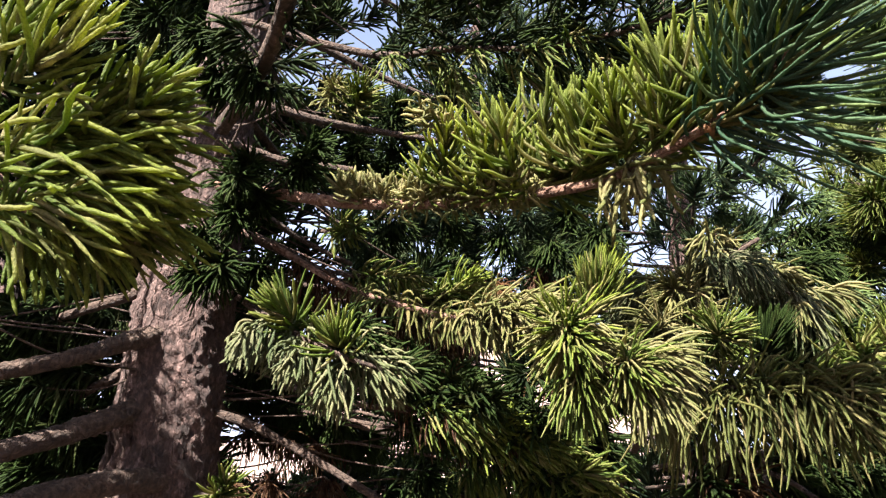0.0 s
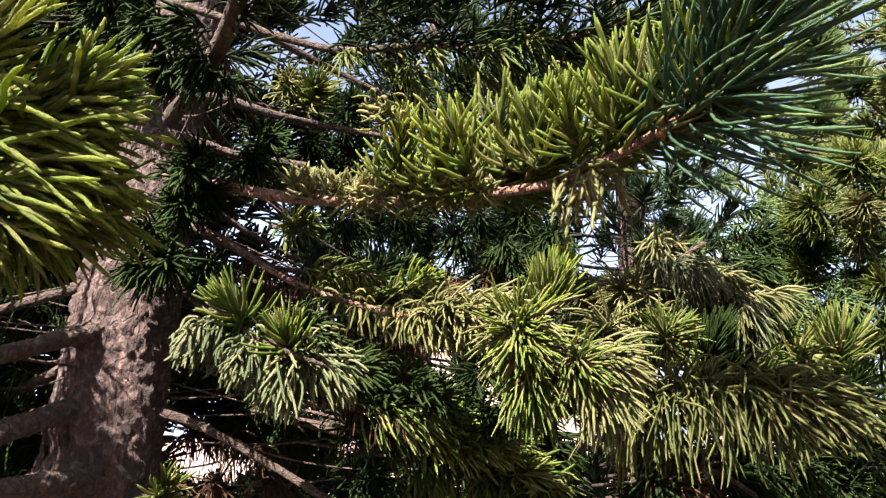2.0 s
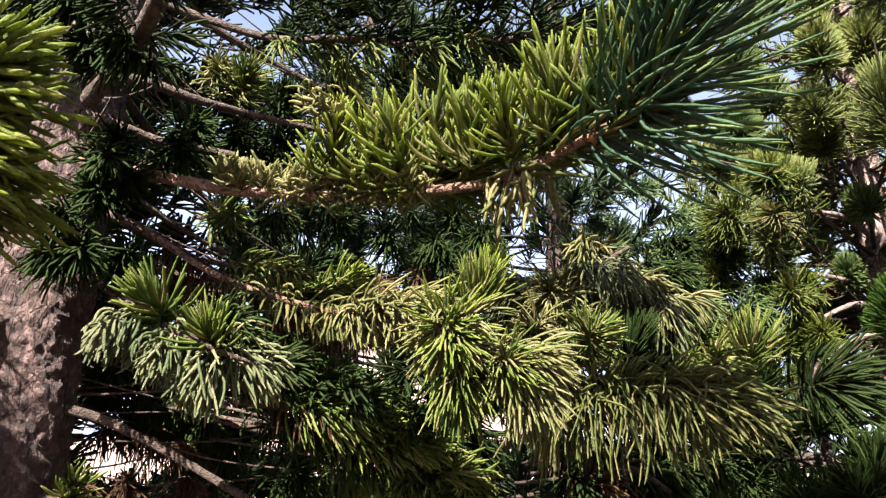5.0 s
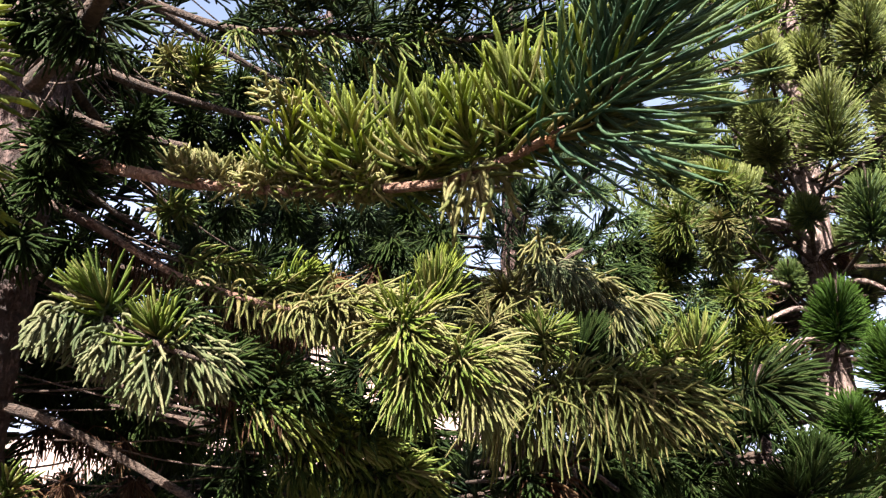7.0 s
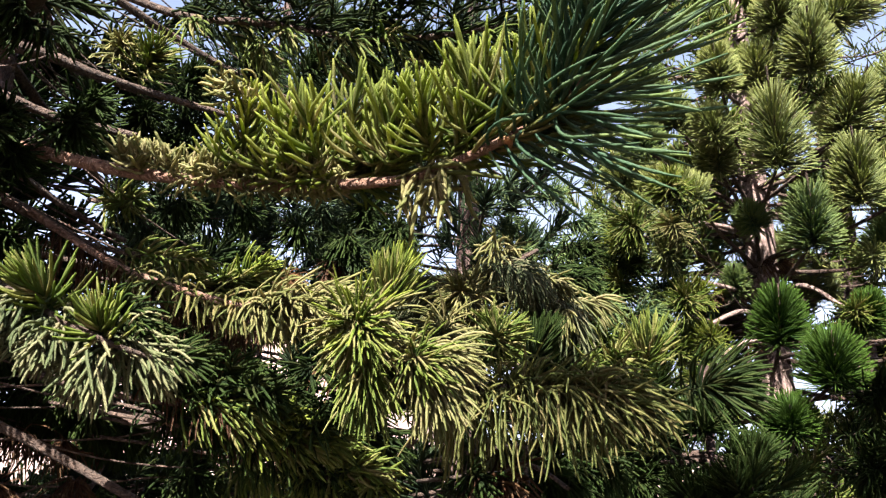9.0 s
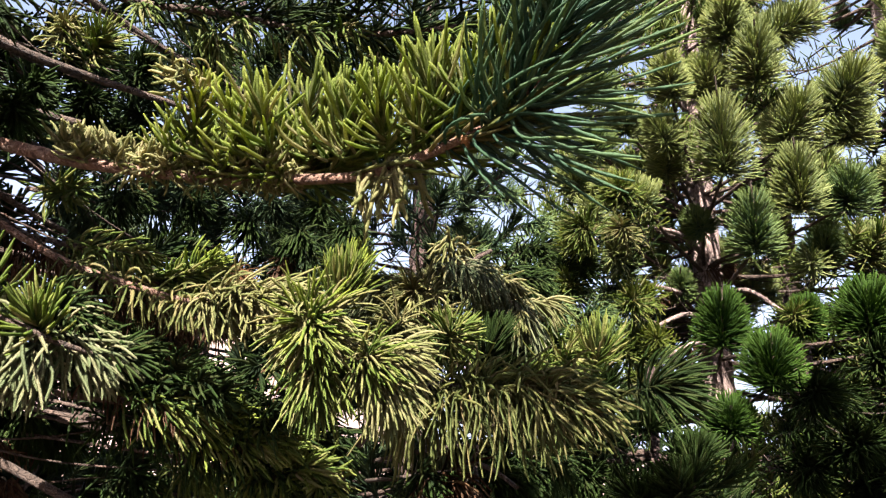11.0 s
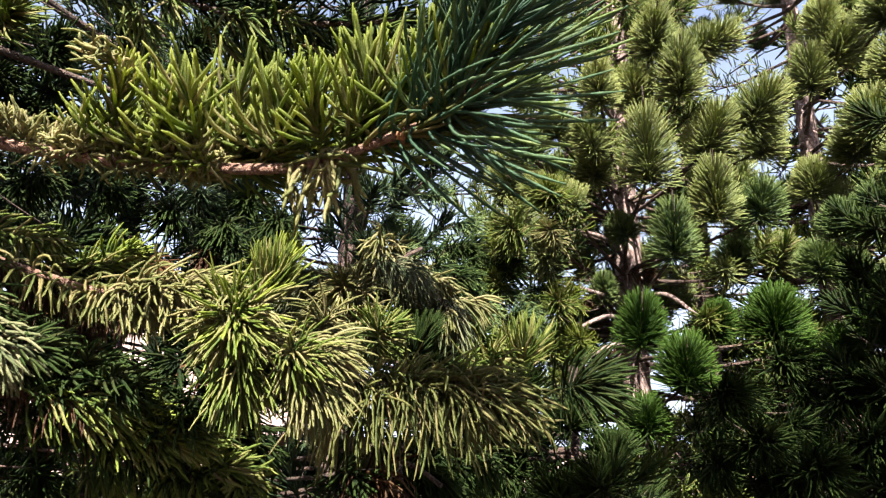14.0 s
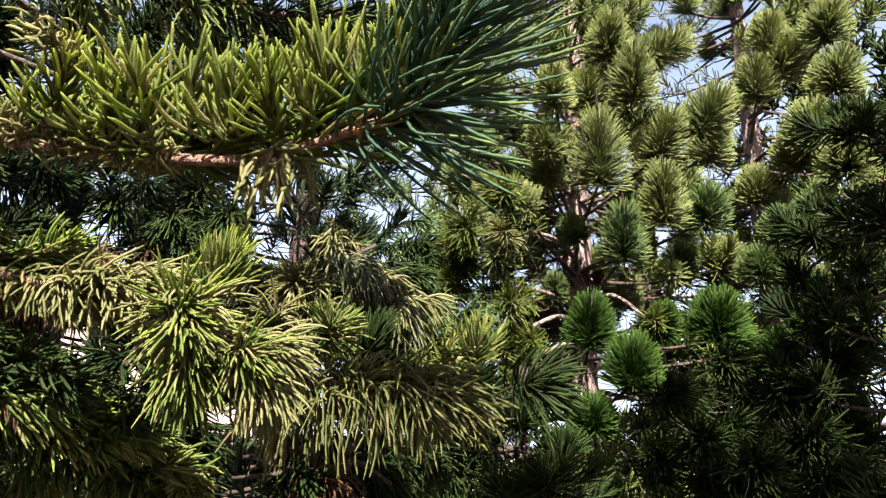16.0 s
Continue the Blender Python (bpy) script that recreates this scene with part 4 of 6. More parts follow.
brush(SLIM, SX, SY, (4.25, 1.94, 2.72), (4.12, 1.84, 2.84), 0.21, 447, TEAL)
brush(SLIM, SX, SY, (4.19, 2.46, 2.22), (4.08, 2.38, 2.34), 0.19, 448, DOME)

# boughs of the middle tree that reach forward

def shoots_on(arm, mat, seed, sets, label=""):
    """Foliage on a bough, in several layers: each an axis, a number, a length and its bend."""
    sh = Shoots(seed)
    for axis, n, cord, keys in sets:
        sh.add(glide(axis, 12) if isinstance(axis, list) else axis, n, cord, **{"sides": 3, **keys})
    sh.done(mat, arm, label)


# a bough that carries cream-coloured shoots and ends in a green star
arm, c = limb(NEAR, [(-0.61, 2.32, 2.29), (-0.32, 2.17, 2.11), (-0.03, 1.86, 1.97), (0.06, 1.69, 1.93), (0.16, 1.56, 1.92), (0.24, 1.48, 1.9), (0.28, 1.39, 1.84)], 0.012, 0.005, RED_BARK, seed=61, n=60)
shoots_on(arm, OLIVE, 622, [
    (c[6:28], 110, 0.10, dict(start=0.2, spread=(80, 45), curl=0.2, droop=0.9, wild=0.5, radius=0.0042, rings=6)),
], "olive shoots at a bough's foot")
shoots_on(arm, PALE, 611, [
    (c[24:56], 400, 0.124, dict(start=0.2, spread=(65, 45), curl=0.5, droop=0.9, wild=0.4, radius=0.0035, rings=7)),
    (c[24:50], 108, 0.166, dict(start=0.2, spread=(30, 20), curl=0.6, droop=0.3, wild=0.3, radius=0.0034, rings=7)),
    ([(0.37, 1.5, 1.8), (0.42, 1.44, 1.75), (0.44, 1.41, 1.72)], 106, 0.132, dict(spread=(85, 40), droop=1.0, wild=0.35, radius=0.0035, rings=7)),
    ([(0.35, 1.54, 1.86), (0.43, 1.44, 1.81), (0.48, 1.41, 1.8)], 87, 0.123, dict(spread=(70, 30), droop=0.6, wild=0.3, radius=0.0035, rings=7)),
], "cream and pale green rope-like shoots")
shoots_on(arm, PALE, 621, [
    ([(0.3, 1.54, 1.91), (0.29, 1.47, 1.86), (0.28, 1.42, 1.84)], 116, 0.146, dict(start=0.0, spread=(100, 65), curl=0.1, droop=0.7, wild=0.3, radius=0.0034, rings=7)),
    ([(0.37, 1.5, 1.8), (0.4, 1.45, 1.79), (0.41, 1.41, 1.78)], 77, 0.132, dict(start=0.0, spread=(100, 65), droop=0.8, wild=0.3, radius=0.0034, rings=7)),
], "pale outer shoots of a star")
shoots_on(arm, GREEN, 612, [
    ([(0.29, 1.5, 1.9), (0.28, 1.44, 1.86), (0.28, 1.39, 1.83)], 117, 0.127, dict(start=0.0, spread=(92, 12), curl=0.1, droop=0.25, wild=0.25, radius=0.0032, rings=7)),
    ([(0.34, 1.51, 1.89), (0.35, 1.49, 1.92), (0.35, 1.47, 1.95)], 117, 0.115, dict(spread=(60, 14), lift=0.3, wild=0.25, radius=0.0032, rings=6)),
    ([(0.37, 1.48, 1.8), (0.39, 1.42, 1.79), (0.4, 1.38, 1.78)], 101, 0.115, dict(start=0.0, spread=(92, 15), droop=0.3, wild=0.3, radius=0.0032, rings=7)),
    ([(0.3, 1.52, 1.78), (0.3, 1.47, 1.76), (0.3, 1.44, 1.74)], 135, 0.138, dict(start=0.0, spread=(95, 30), droop=1.0, wild=0.3, radius=0.0031, rings=6)),
], "green star of shoots")
shoots_on(arm, LIME, 623, [
    ([(0.33, 1.53, 1.90), (0.35, 1.50, 1.94), (0.36, 1.48, 1.97)], 70, 0.12, dict(start=0.0, spread=(62, 10), lift=0.3, wild=0.22, radius=0.0038, rings=6)),
    ([(0.27, 1.50, 1.88), (0.27, 1.44, 1.87), (0.27, 1.39, 1.86)], 45, 0.13, dict(start=0.0, spread=(90, 30), lift=0.15, wild=0.2, radius=0.0036, rings=6)),
], "fresh yellow-green upright shoots")
arm, c = limb(MID, [(1.51, 4.12, 2.62), (1.01, 2.76, 2.18), (0.73, 2.14, 1.99), (0.65, 1.97, 1.94)], 0.014, 0.006, seed=64, n=40)
shoots_on(arm, PALE, 613, [
    ([(0.74, 2.19, 2.04), (0.68, 2.06, 1.98), (0.64, 1.95, 1.94)], 150, 0.15, dict(start=0.0, spread=(95, 25), droop=0.5, wild=0.25, radius=0.0040, rings=6)),
    ([(0.93, 2.37, 2.11), (0.86, 2.29, 2.14), (0.79, 2.2, 2.14)], 190, 0.17, dict(start=0.0, spread=(90, 40), droop=0.7, wild=0.3, radius=0.0044, rings=5)),
    ([(1.01, 2.46, 2.04), (0.9, 2.29, 2.05), (0.84, 2.2, 2.04)], 150, 0.17, dict(start=0.0, spread=(95, 40), droop=0.9, wild=0.3, radius=0.0044, rings=5)),
], "pale weathered shoots")
clump(MID, [(1.6, 4.56, 2.86), (1.27, 3.14, 2.48), (1.18, 2.65, 2.37), (1.31, 2.41, 2.15)], 0.016, 160, 0.18, PALE, 62, "pale weathered hanging foliage", start=0.45, spread=(80, 35), droop=1.1, radius=0.0048, twig=((0.5, 1.0, 10, 0.2, 50, 0.17), dict(rise=0.2, side=0.9, droop=1.1, radius=0.0048)))

# pale feathery boughs of the middle tree and a brown veil beside them
arm, c = limb(MID, [(1.6, 4.6, 2.75), (1.26, 2.59, 2.45), (1.06, 2.38, 2.29), (1.2, 2.24, 2.15)], 0.012, 0.005, seed=66, n=40)
shoots_on(arm, FADED, 660, [
    ([(0.97, 2.41, 2.32), (1.04, 2.33, 2.29), (1.11, 2.26, 2.24)], 150, 0.17, dict(start=0.0, spread=(85, 40), droop=1.6, wild=0.4, radius=0.0038, rings=6, sides=3)),
    ([(1.17, 2.35, 2.24), (1.23, 2.28, 2.16), (1.26, 2.22, 2.07)], 150, 0.20, dict(start=0.0, spread=(80, 45), droop=2.0, wild=0.4, radius=0.0038, rings=6, sides=3)),
    ([(0.97, 2.5, 2.18), (0.86, 2.48, 2.22), (0.73, 2.47, 2.23)], 140, 0.18, dict(start=0.0, spread=(70, 40), droop=1.0, wild=0.4, radius=0.0038, rings=6, sides=3, sweep=(-0.3, 0, 0))),
    ([(0.9, 2.5, 2.07), (0.96, 2.48, 2.09), (1.01, 2.41, 2.04)], 110, 0.16, dict(start=0.0, spread=(85, 50), droop=2.2, wild=0.4, radius=0.0036, rings=6, sides=3)),
], "pale feathery drooping shoots")
arm, c = limb(NEAR, [(-0.6, 2.5, 2.2), (-0.16, 2.34, 2.11), (-0.02, 2.21, 2.04), (0.14, 2.06, 1.97)], 0.010, 0.006, seed=67, n=30)
shoots_on(arm, DRY, 661, [(c[6:], 150, 0.14, dict(start=0.0, spread=(100, 80), droop=2.4, wild=0.3, radius=0.0028, rings=5, sides=3))], "dead brown shoots that hang like a veil")
shoots_on(arm, OLIVE, 662, [(c[8:], 90, 0.12, dict(start=0.0, spread=(95, 60), droop=1.6, wild=0.4, radius=0.0034, rings=5, sides=3))], "faded olive shoots")

# a half-shaded bough of long wavy shoots that hang like a curtain
arm, c = limb(MID, [(0.79, 2.79, 1.62), (0.62, 1.92, 1.76), (0.7, 1.76, 1.77), (0.79, 1.61, 1.76), (0.88, 1.49, 1.75), (0.94, 1.41, 1.73)], 0.016, 0.006, seed=63, n=80)
shoots_on(arm, OLIVE, 614, [
    (c[26:66], 150, 0.22, dict(start=0.2, spread=(80, 55), curl=0.3, droop=1.9, wild=0.95, radius=0.0040, rings=10)),
    (c[26:], 240, 0.19, dict(start=0.2, spread=(48, 28), curl=0.5, droop=0.8, wild=0.9, radius=0.0040, rings=10)),
    (c[22:70], 150, 0.12, dict(start=0.2, spread=(75, 40), curl=0.4, lift=0.3, wild=0.8, radius=0.0042, rings=7)),
    ([(0.72, 1.86, 1.79), (0.68, 1.82, 1.76), (0.64, 1.78, 1.75)], 70, 0.24, dict(start=0.0, spread=(95, 80), droop=2.4, wild=0.35, radius=0.0043, rings=9)),
], "long wavy olive-green hanging shoots")
shoots_on(arm, GREEN, 615, [
    ([(0.81, 1.97, 1.88), (0.8, 1.91, 1.92), (0.8, 1.89, 1.94)], 110, 0.13, dict(start=0.0, spread=(95, 30), droop=0.6, wild=0.25, radius=0.0040, rings=6)),
    ([(1.08, 1.79, 1.81), (1.08, 1.73, 1.84), (1.07, 1.67, 1.86)], 90, 0.14, dict(start=0.0, spread=(95, 30), droop=0.8, wild=0.3, radius=0.0042, rings=6)),
    ([(1.15, 1.69, 1.8), (1.14, 1.63, 1.86), (1.14, 1.62, 1.88)], 90, 0.13, dict(spread=(60, 14), lift=0.3, wild=0.25, radius=0.0040, rings=6)),
], "fresh green tufts on a bough")
shoots_on(arm, SHADE_GREEN, 616, [
    ([(0.91, 1.93, 1.85), (0.92, 1.89, 1.89), (0.93, 1.86, 1.93)], 130, 0.12, dict(spread=(40, 18), lift=0.3, wild=0.12, radius=0.0036, rings=5)),
    ([(1.2, 1.59, 1.77), (1.22, 1.51, 1.78), (1.26, 1.48, 1.78)], 150, 0.16, dict(start=0.0, spread=(80, 30), droop=0.3, wild=0.25, radius=0.0040, rings=6)),
], "green tufts darkened for the bough's shade")

# a drooping bough of the old tree with two rosettes
arm, c = limb(NEAR, [(-0.83, 2.39, 2.18), (-0.62, 2.17, 2.03), (-0.44, 1.92, 1.92), (-0.27, 1.84, 1.84), (-0.16, 1.88, 1.81)], 0.016, 0.006, seed=31, n=50)
shoots_on(arm, FADED, 617, [
    ([(-0.37, 1.99, 1.95), (-0.46, 1.92, 1.94), (-0.53, 1.85, 1.89)], 150, 0.14, dict(start=0.0, spread=(70, 35), droop=1.7, wild=1.2, radius=0.0054, rings=8, sweep=(-0.1, 0, 0))),
    ([(-0.36, 1.94, 1.90), (-0.38, 1.89, 1.88), (-0.40, 1.86, 1.86)], 120, 0.15, dict(start=0.0, spread=(95, 60), droop=2.0, wild=1.2, radius=0.0050, rings=8)),
    ([(-0.31, 1.94, 1.87), (-0.22, 1.92, 1.85), (-0.14, 1.93, 1.81)], 130, 0.15, dict(start=0.0, spread=(75, 40), droop=1.0, wild=0.85, radius=0.0048, rings=8, sweep=(0.3, 0, 0))),
    ([(-0.25, 1.92, 1.83), (-0.28, 1.89, 1.82), (-0.30, 1.87, 1.80)], 110, 0.16, dict(start=0.0, spread=(95, 65), droop=2.1, wild=1.2, radius=0.0050, rings=8)),
], "pale whitish-green drooping shoots")
shoots_on(arm, GREEN, 618, [
    ([(-0.40, 1.93, 1.91), (-0.42, 1.90, 1.94), (-0.44, 1.88, 1.96)], 75, 0.135, dict(start=0.0, spread=(85, 12), lift=0.15, wild=0.2, radius=0.0056, rings=7, sweep=(0.15, 0, 0))),
    ([(-0.26, 1.90, 1.84), (-0.28, 1.87, 1.86), (-0.29, 1.85, 1.88)], 65, 0.125, dict(start=0.0, spread=(88, 15), lift=0.15, wild=0.2, radius=0.0054, rings=7, sweep=(0.2, 0, 0))),
], "bright green upright rosettes")
shoots_on(arm, SHADE_GREEN, 619, [
    ([(-0.34, 2.04, 1.97), (-0.27, 2.0, 1.94), (-0.22, 1.96, 1.91)], 130, 0.14, dict(start=0.0, spread=(90, 35), droop=0.5, wild=0.25, radius=0.0048, rings=6)),
    ([(-0.22, 2.02, 1.84), (-0.13, 1.96, 1.82), (-0.07, 1.94, 1.82)], 90, 0.13, dict(start=0.0, spread=(80, 30), droop=0.4, wild=0.25, radius=0.0048, rings=6)),
], "green shoots darkened for the shade")
# low boughs in front of the shade, with fresh tips and brown undersides
for k, way in enumerate(([(-0.24, 2.08, 1.77), (-0.09, 1.99, 1.72), (0.04, 1.95, 1.70), (0.12, 1.94, 1.70)], [(-0.13, 2.20, 1.66), (0.05, 2.10, 1.63), (0.20, 1.99, 1.63), (0.34, 1.92, 1.62)])):
    arm, c = limb(NEAR, [(-0.7, 2.9, way[0][2] + 0.10)] + way, 0.007, 0.005, seed=630 + k, n=40)
    shoots_on(arm, GREEN, 630 + k, [
        (c[16:], 170, 0.13, dict(start=0.1, spread=(70, 22), droop=0.5, wild=0.25, radius=0.0042, rings=6)),
        (c[30:], 60, 0.11, dict(start=0.0, spread=(70, 12), lift=0.35, wild=0.2, radius=0.0044, rings=6)),
    ], "green shoots along a low bough")
    shoots_on(arm, DRY, 634 + k, [(c[12:32], 34, 0.10, dict(start=0.0, spread=(100, 60), droop=1.6, wild=0.6, radius=0.0026, rings=5, sides=3))], "dead brown shoots under the bough")
for k, (place, mat, n) in enumerate((((0.07, 1.97, 1.7), LIME, 60), ((0.18, 1.94, 1.66), LIME, 70), ((0.28, 1.93, 1.62), GREEN, 80), ((0.09, 2.13, 2.13), LIME, 60), ((0.02, 2.2, 2.08), GREEN, 80), ((0.4, 1.91, 1.55), GREEN, 90))):
    p = np.array(place)
    arm, c = limb(NEAR, [(-0.6, 2.9, p[2] + 0.1), p + np.array([-0.35, 0.45, 0.02]), p + np.array([-0.1, 0.14, -0.03]), p], 0.006, 0.005, seed=640 + k, n=24)
    shoots_on(arm, mat, 640 + k, [(c[15:], n, 0.12, dict(start=0.0, spread=(85, 18), droop=0.15, wild=0.28, radius=0.0046, rings=6))])
    shoots_on(arm, SHADE_GREEN, 650 + k, [(c[8:20], 80, 0.13, dict(start=0.0, spread=(80, 40), droop=0.8, wild=0.28, radius=0.0042, rings=5))])


for k, way in enumerate(([(0.63, 2.52, 1.63), (0.6, 2.12, 1.66), (0.6, 1.91, 1.71), (0.62, 1.84, 1.74)], [(0.91, 2.22, 1.53), (0.91, 2.0, 1.57), (0.94, 1.88, 1.55), (0.95, 1.76, 1.51)], [(1.0, 2.29, 1.62), (0.97, 2.09, 1.57), (0.94, 1.99, 1.51)])):
    limb(MID, [(1.2, 4.4, 1.3 + 0.1 * k)] + way, 0.010, 0.006, seed=670 + k, n=30, rough=0.2)


def tuft(t, place, way, n, cord, mat, seed, size=0.22, **kw):
    """A bough from the trunk that ends in one tuft of shoots at a place, pointing a way."""
    place, way = np.array(place), unit(np.array(way, float))
    x, y = t.location.x, t.location.y
    gone = math.hypot(place[0] - x, place[1] - y)
    base = np.array([x, y, place[2] + (0.05 + 0.3 * math.sin(seed * 2.4)) * gone])
    foot = place - way * size
    arm, c = limb(t, [base, base + (foot - base) * 0.55 + np.array([0, 0, -0.06 * gone]), foot, place], 0.0035, 0.003, seed=seed, n=26, sides=6)
    sh = Shoots(seed)
    keys = dict(start=0.1, spread=(80, 28), curl=0.25, droop=0.5, wild=0.3)
    if mat in (SHADE_GREEN, DRY):
        keys.update(sides=3, rings=3)
    keys.update(kw)
    sh.add(glide([foot, place - way * size * 0.4, place], 8), n, cord, **keys)
    sh.done(mat, arm)
    if gone > 1.8:
        Shoots(seed + 7000).add(c[8:22], 70, 0.13, start=0.0, spread=(70, 40), droop=0.5, sides=3, rings=2, radius=0.005).done(SHADE_GREEN, arm)


TOWARD = (-0.25, -0.9, 0.1)
tuft(MID, (0.81, 2.81, 2.28), (-0.6, -0.6, 0.4), 330, 0.2, FADED, 601, radius=0.0036, droop=1.0, sides=3)
tuft(MID, (1.05, 2.95, 2.26), (0.3, -0.8, 0.1), 330, 0.2, FADED, 602, radius=0.0036, droop=1.4, sides=3)
tuft(MID, (0.96, 2.27, 2.0), (0.3, -0.8, 0.3), 140, 0.18, GREEN, 604, sides=3)
tuft(MID, (1.19, 2.39, 2.0), (0, -0.2, 1), 120, 0.2, GREEN, 605, droop=0.0, lift=0.4, sides=3)
tuft(MID, (1.21, 2.28, 1.93), (0.4, -0.4, 0.6), 130, 0.18, SHADE_GREEN, 606, droop=0.2, sides=3)
tuft(MID, (1.54, 2.54, 2.06), (0.4, -0.8, 0), 140, 0.2, SHADE_GREEN, 607, sides=3)
tuft(MID, (1.26, 2.02, 1.87), (0.5, -0.7, 0.2), 150, 0.18, GREEN, 608, sides=3)
tuft(MID, (1.24, 2.62, 2.38), (0, -0.9, 0.1), 330, 0.2, FADED, 609, radius=0.0036, droop=1.7, sides=3)
tuft(MID, (1.14, 2.77, 2.4), (-0.3, -0.8, 0.2), 330, 0.2, FADED, 610, radius=0.0036, droop=1.3, sides=3)
tuft(MID, (1.34, 2.5, 2.22), (0.6, -0.6, -0.2), 330, 0.2, FADED, 611, radius=0.0036, droop=1.8, sides=3)
tuft(MID, (1.6, 2.77, 2.41), (0.5, -0.8, 0), 130, 0.2, SHADE_GREEN, 612, droop=0.8, sides=3)
tuft(RIGHT, (1.37, 1.96, 1.8), (-0.4, -0.6, 0.5), 200, 0.17, SHADE_GREEN, 614, droop=0.2, sides=3)
tuft(RIGHT, (2.29, 3.16, 1.56), (-0.4, -0.8, 0.2), 180, 0.17, SHADE_GREEN, 616, sides=3)
tuft(RIGHT, (2.74, 3.18, 1.51), (-0.4, -0.7, 0.4), 180, 0.17, SHADE_GREEN, 617, sides=3)
tuft(RIGHT, (1.62, 2.37, 2.02), (-0.7, -0.4, 0.4), 170, 0.18, GREEN, 619, droop=0.3, sides=3)
tuft(RIGHT, (1.54, 2.54, 2.04), (-0.8, -0.4, 0.3), 170, 0.18, GREEN, 620, droop=0.6, sides=3)
tuft(MID, (0.44, 1.95, 1.53), TOWARD, 130, 0.14, GREEN, 621, droop=0.6)
tuft(MID, (0.31, 2.08, 1.53), TOWARD, 140, 0.15, GREEN, 623, droop=1.0)
tuft(NEAR, (-0.27, 2.57, 1.92), (0.4, -0.7, 0), 140, 0.15, SHADE_GREEN, 625, droop=0.8, sides=3)
tuft(NEAR, (0.01, 2.59, 1.85), (0.5, -0.6, 0), 150, 0.15, SHADE_GREEN, 626, droop=0.8, sides=3)
tuft(NEAR, (0.26, 2.58, 1.77), (0.6, -0.6, 0), 150, 0.15, SHADE_GREEN, 627, droop=0.8, sides=3)
tuft(NEAR, (-0.23, 3.03, 2.62), (0.5, -0.7, 0), 150, 0.17, SHADE_GREEN, 634, droop=0.9, sides=3)
tuft(NEAR, (0.04, 3.22, 2.69), (0.5, -0.7, 0), 160, 0.17, SHADE_GREEN, 635, droop=0.9, sides=3)
tuft(MID, (0.29, 3.13, 2.61), TOWARD, 160, 0.18, SHADE_GREEN, 636, droop=1.0, sides=3)
tuft(MID, (0.51, 3.01, 2.55), TOWARD, 160, 0.18, SHADE_GREEN, 637, droop=1.0, sides=3)
tuft(MID, (0.71, 2.86, 2.56), TOWARD, 150, 0.18, SHADE_GREEN, 638, droop=1.0, sides=3)
tuft(MID, (0.64, 3.23, 2.78), TOWARD, 150, 0.18, SHADE_GREEN, 639, droop=0.8, sides=3)
tuft(MID, (0.48, 3.15, 2.45), TOWARD, 130, 0.17, DRY, 640, droop=1.4, sides=3)
tuft(MID, (0.72, 3.01, 2.42), TOWARD, 150, 0.18, GREEN, 641, droop=0.9, sides=3)
tuft(NEAR, (-0.36, 2.5, 3.03), (0.4, -0.8, 0.4), 130, 0.15, GREEN, 642, droop=0.2, sides=3)
tuft(NEAR, (-0.49, 2.56, 3.08), (0.2, -0.8, 0.2), 110, 0.15, PALE, 643, droop=0.8, sides=3)
tuft(NEAR, (-0.23, 2.72, 3.07), (0.5, -0.8, 0.2), 140, 0.16, SHADE_GREEN, 644, droop=0.4, sides=3)
tuft(NEAR, (-0.5, 2.43, 2.66), (0.4, -0.8, 0.2), 120, 0.14, SHADE_GREEN, 645, droop=0.3, sides=3)
tuft(NEAR, (0.02, 2.76, 3.22), (0.5, -0.8, 0.2), 150, 0.17, SHADE_GREEN, 646, droop=0.4, sides=3)
tuft(NEAR, (0.28, 2.81, 3.31), (0.5, -0.8, 0.2), 150, 0.17, SHADE_GREEN, 647, droop=0.4, sides=3)
tuft(NEAR, (0.54, 2.79, 3.28), (0.6, -0.7, 0.2), 150, 0.17, SHADE_GREEN, 648, droop=0.4, sides=3)
tuft(NEAR, (-1.29, 2.26, 3.1), (-0.3, -0.9, 0), 150, 0.16, SHADE_GREEN, 649, droop=0.8, sides=3)
tuft(NEAR, (-1.09, 2.28, 3.02), (-0.1, -0.9, 0), 140, 0.16, SHADE_GREEN, 650, droop=0.8, sides=3)
tuft(NEAR, (-1.05, 2.03, 3.04), (-0.2, -0.9, 0), 140, 0.16, SHADE_GREEN, 651, droop=0.9, sides=3)
tuft(NEAR, (-1.37, 2.3, 1.91), (-0.6, -0.7, 0.2), 130, 0.14, SHADE_GREEN, 652, droop=0.6, sides=3)
tuft(NEAR, (-1.32, 2.57, 1.85), (-0.6, -0.7, 0.1), 140, 0.15, SHADE_GREEN, 653, droop=0.9, sides=3)
tuft(NEAR, (-1.4, 2.42, 1.71), (-0.7, -0.6, 0.1), 150, 0.15, SHADE_GREEN, 654, droop=0.9, sides=3)
tuft(NEAR, (-1.3, 2.25, 1.51), (-0.7, -0.6, 0.2), 130, 0.15, SHADE_GREEN, 655, droop=0.7, sides=3)
tuft(NEAR, (-1.28, 2.6, 1.53), (-0.6, -0.7, 0.1), 150, 0.16, SHADE_GREEN, 656, droop=1.0, sides=3)
tuft(NEAR, (-1.39, 2.38, 2.1), (-0.7, -0.6, 0.1), 160, 0.16, SHADE_GREEN, 657, droop=0.9, sides=3)
tuft(NEAR, (-0.72, 2.69, 1.9), (0.3, -0.8, 0), 160, 0.16, SHADE_GREEN, 658, droop=1.2, sides=3)
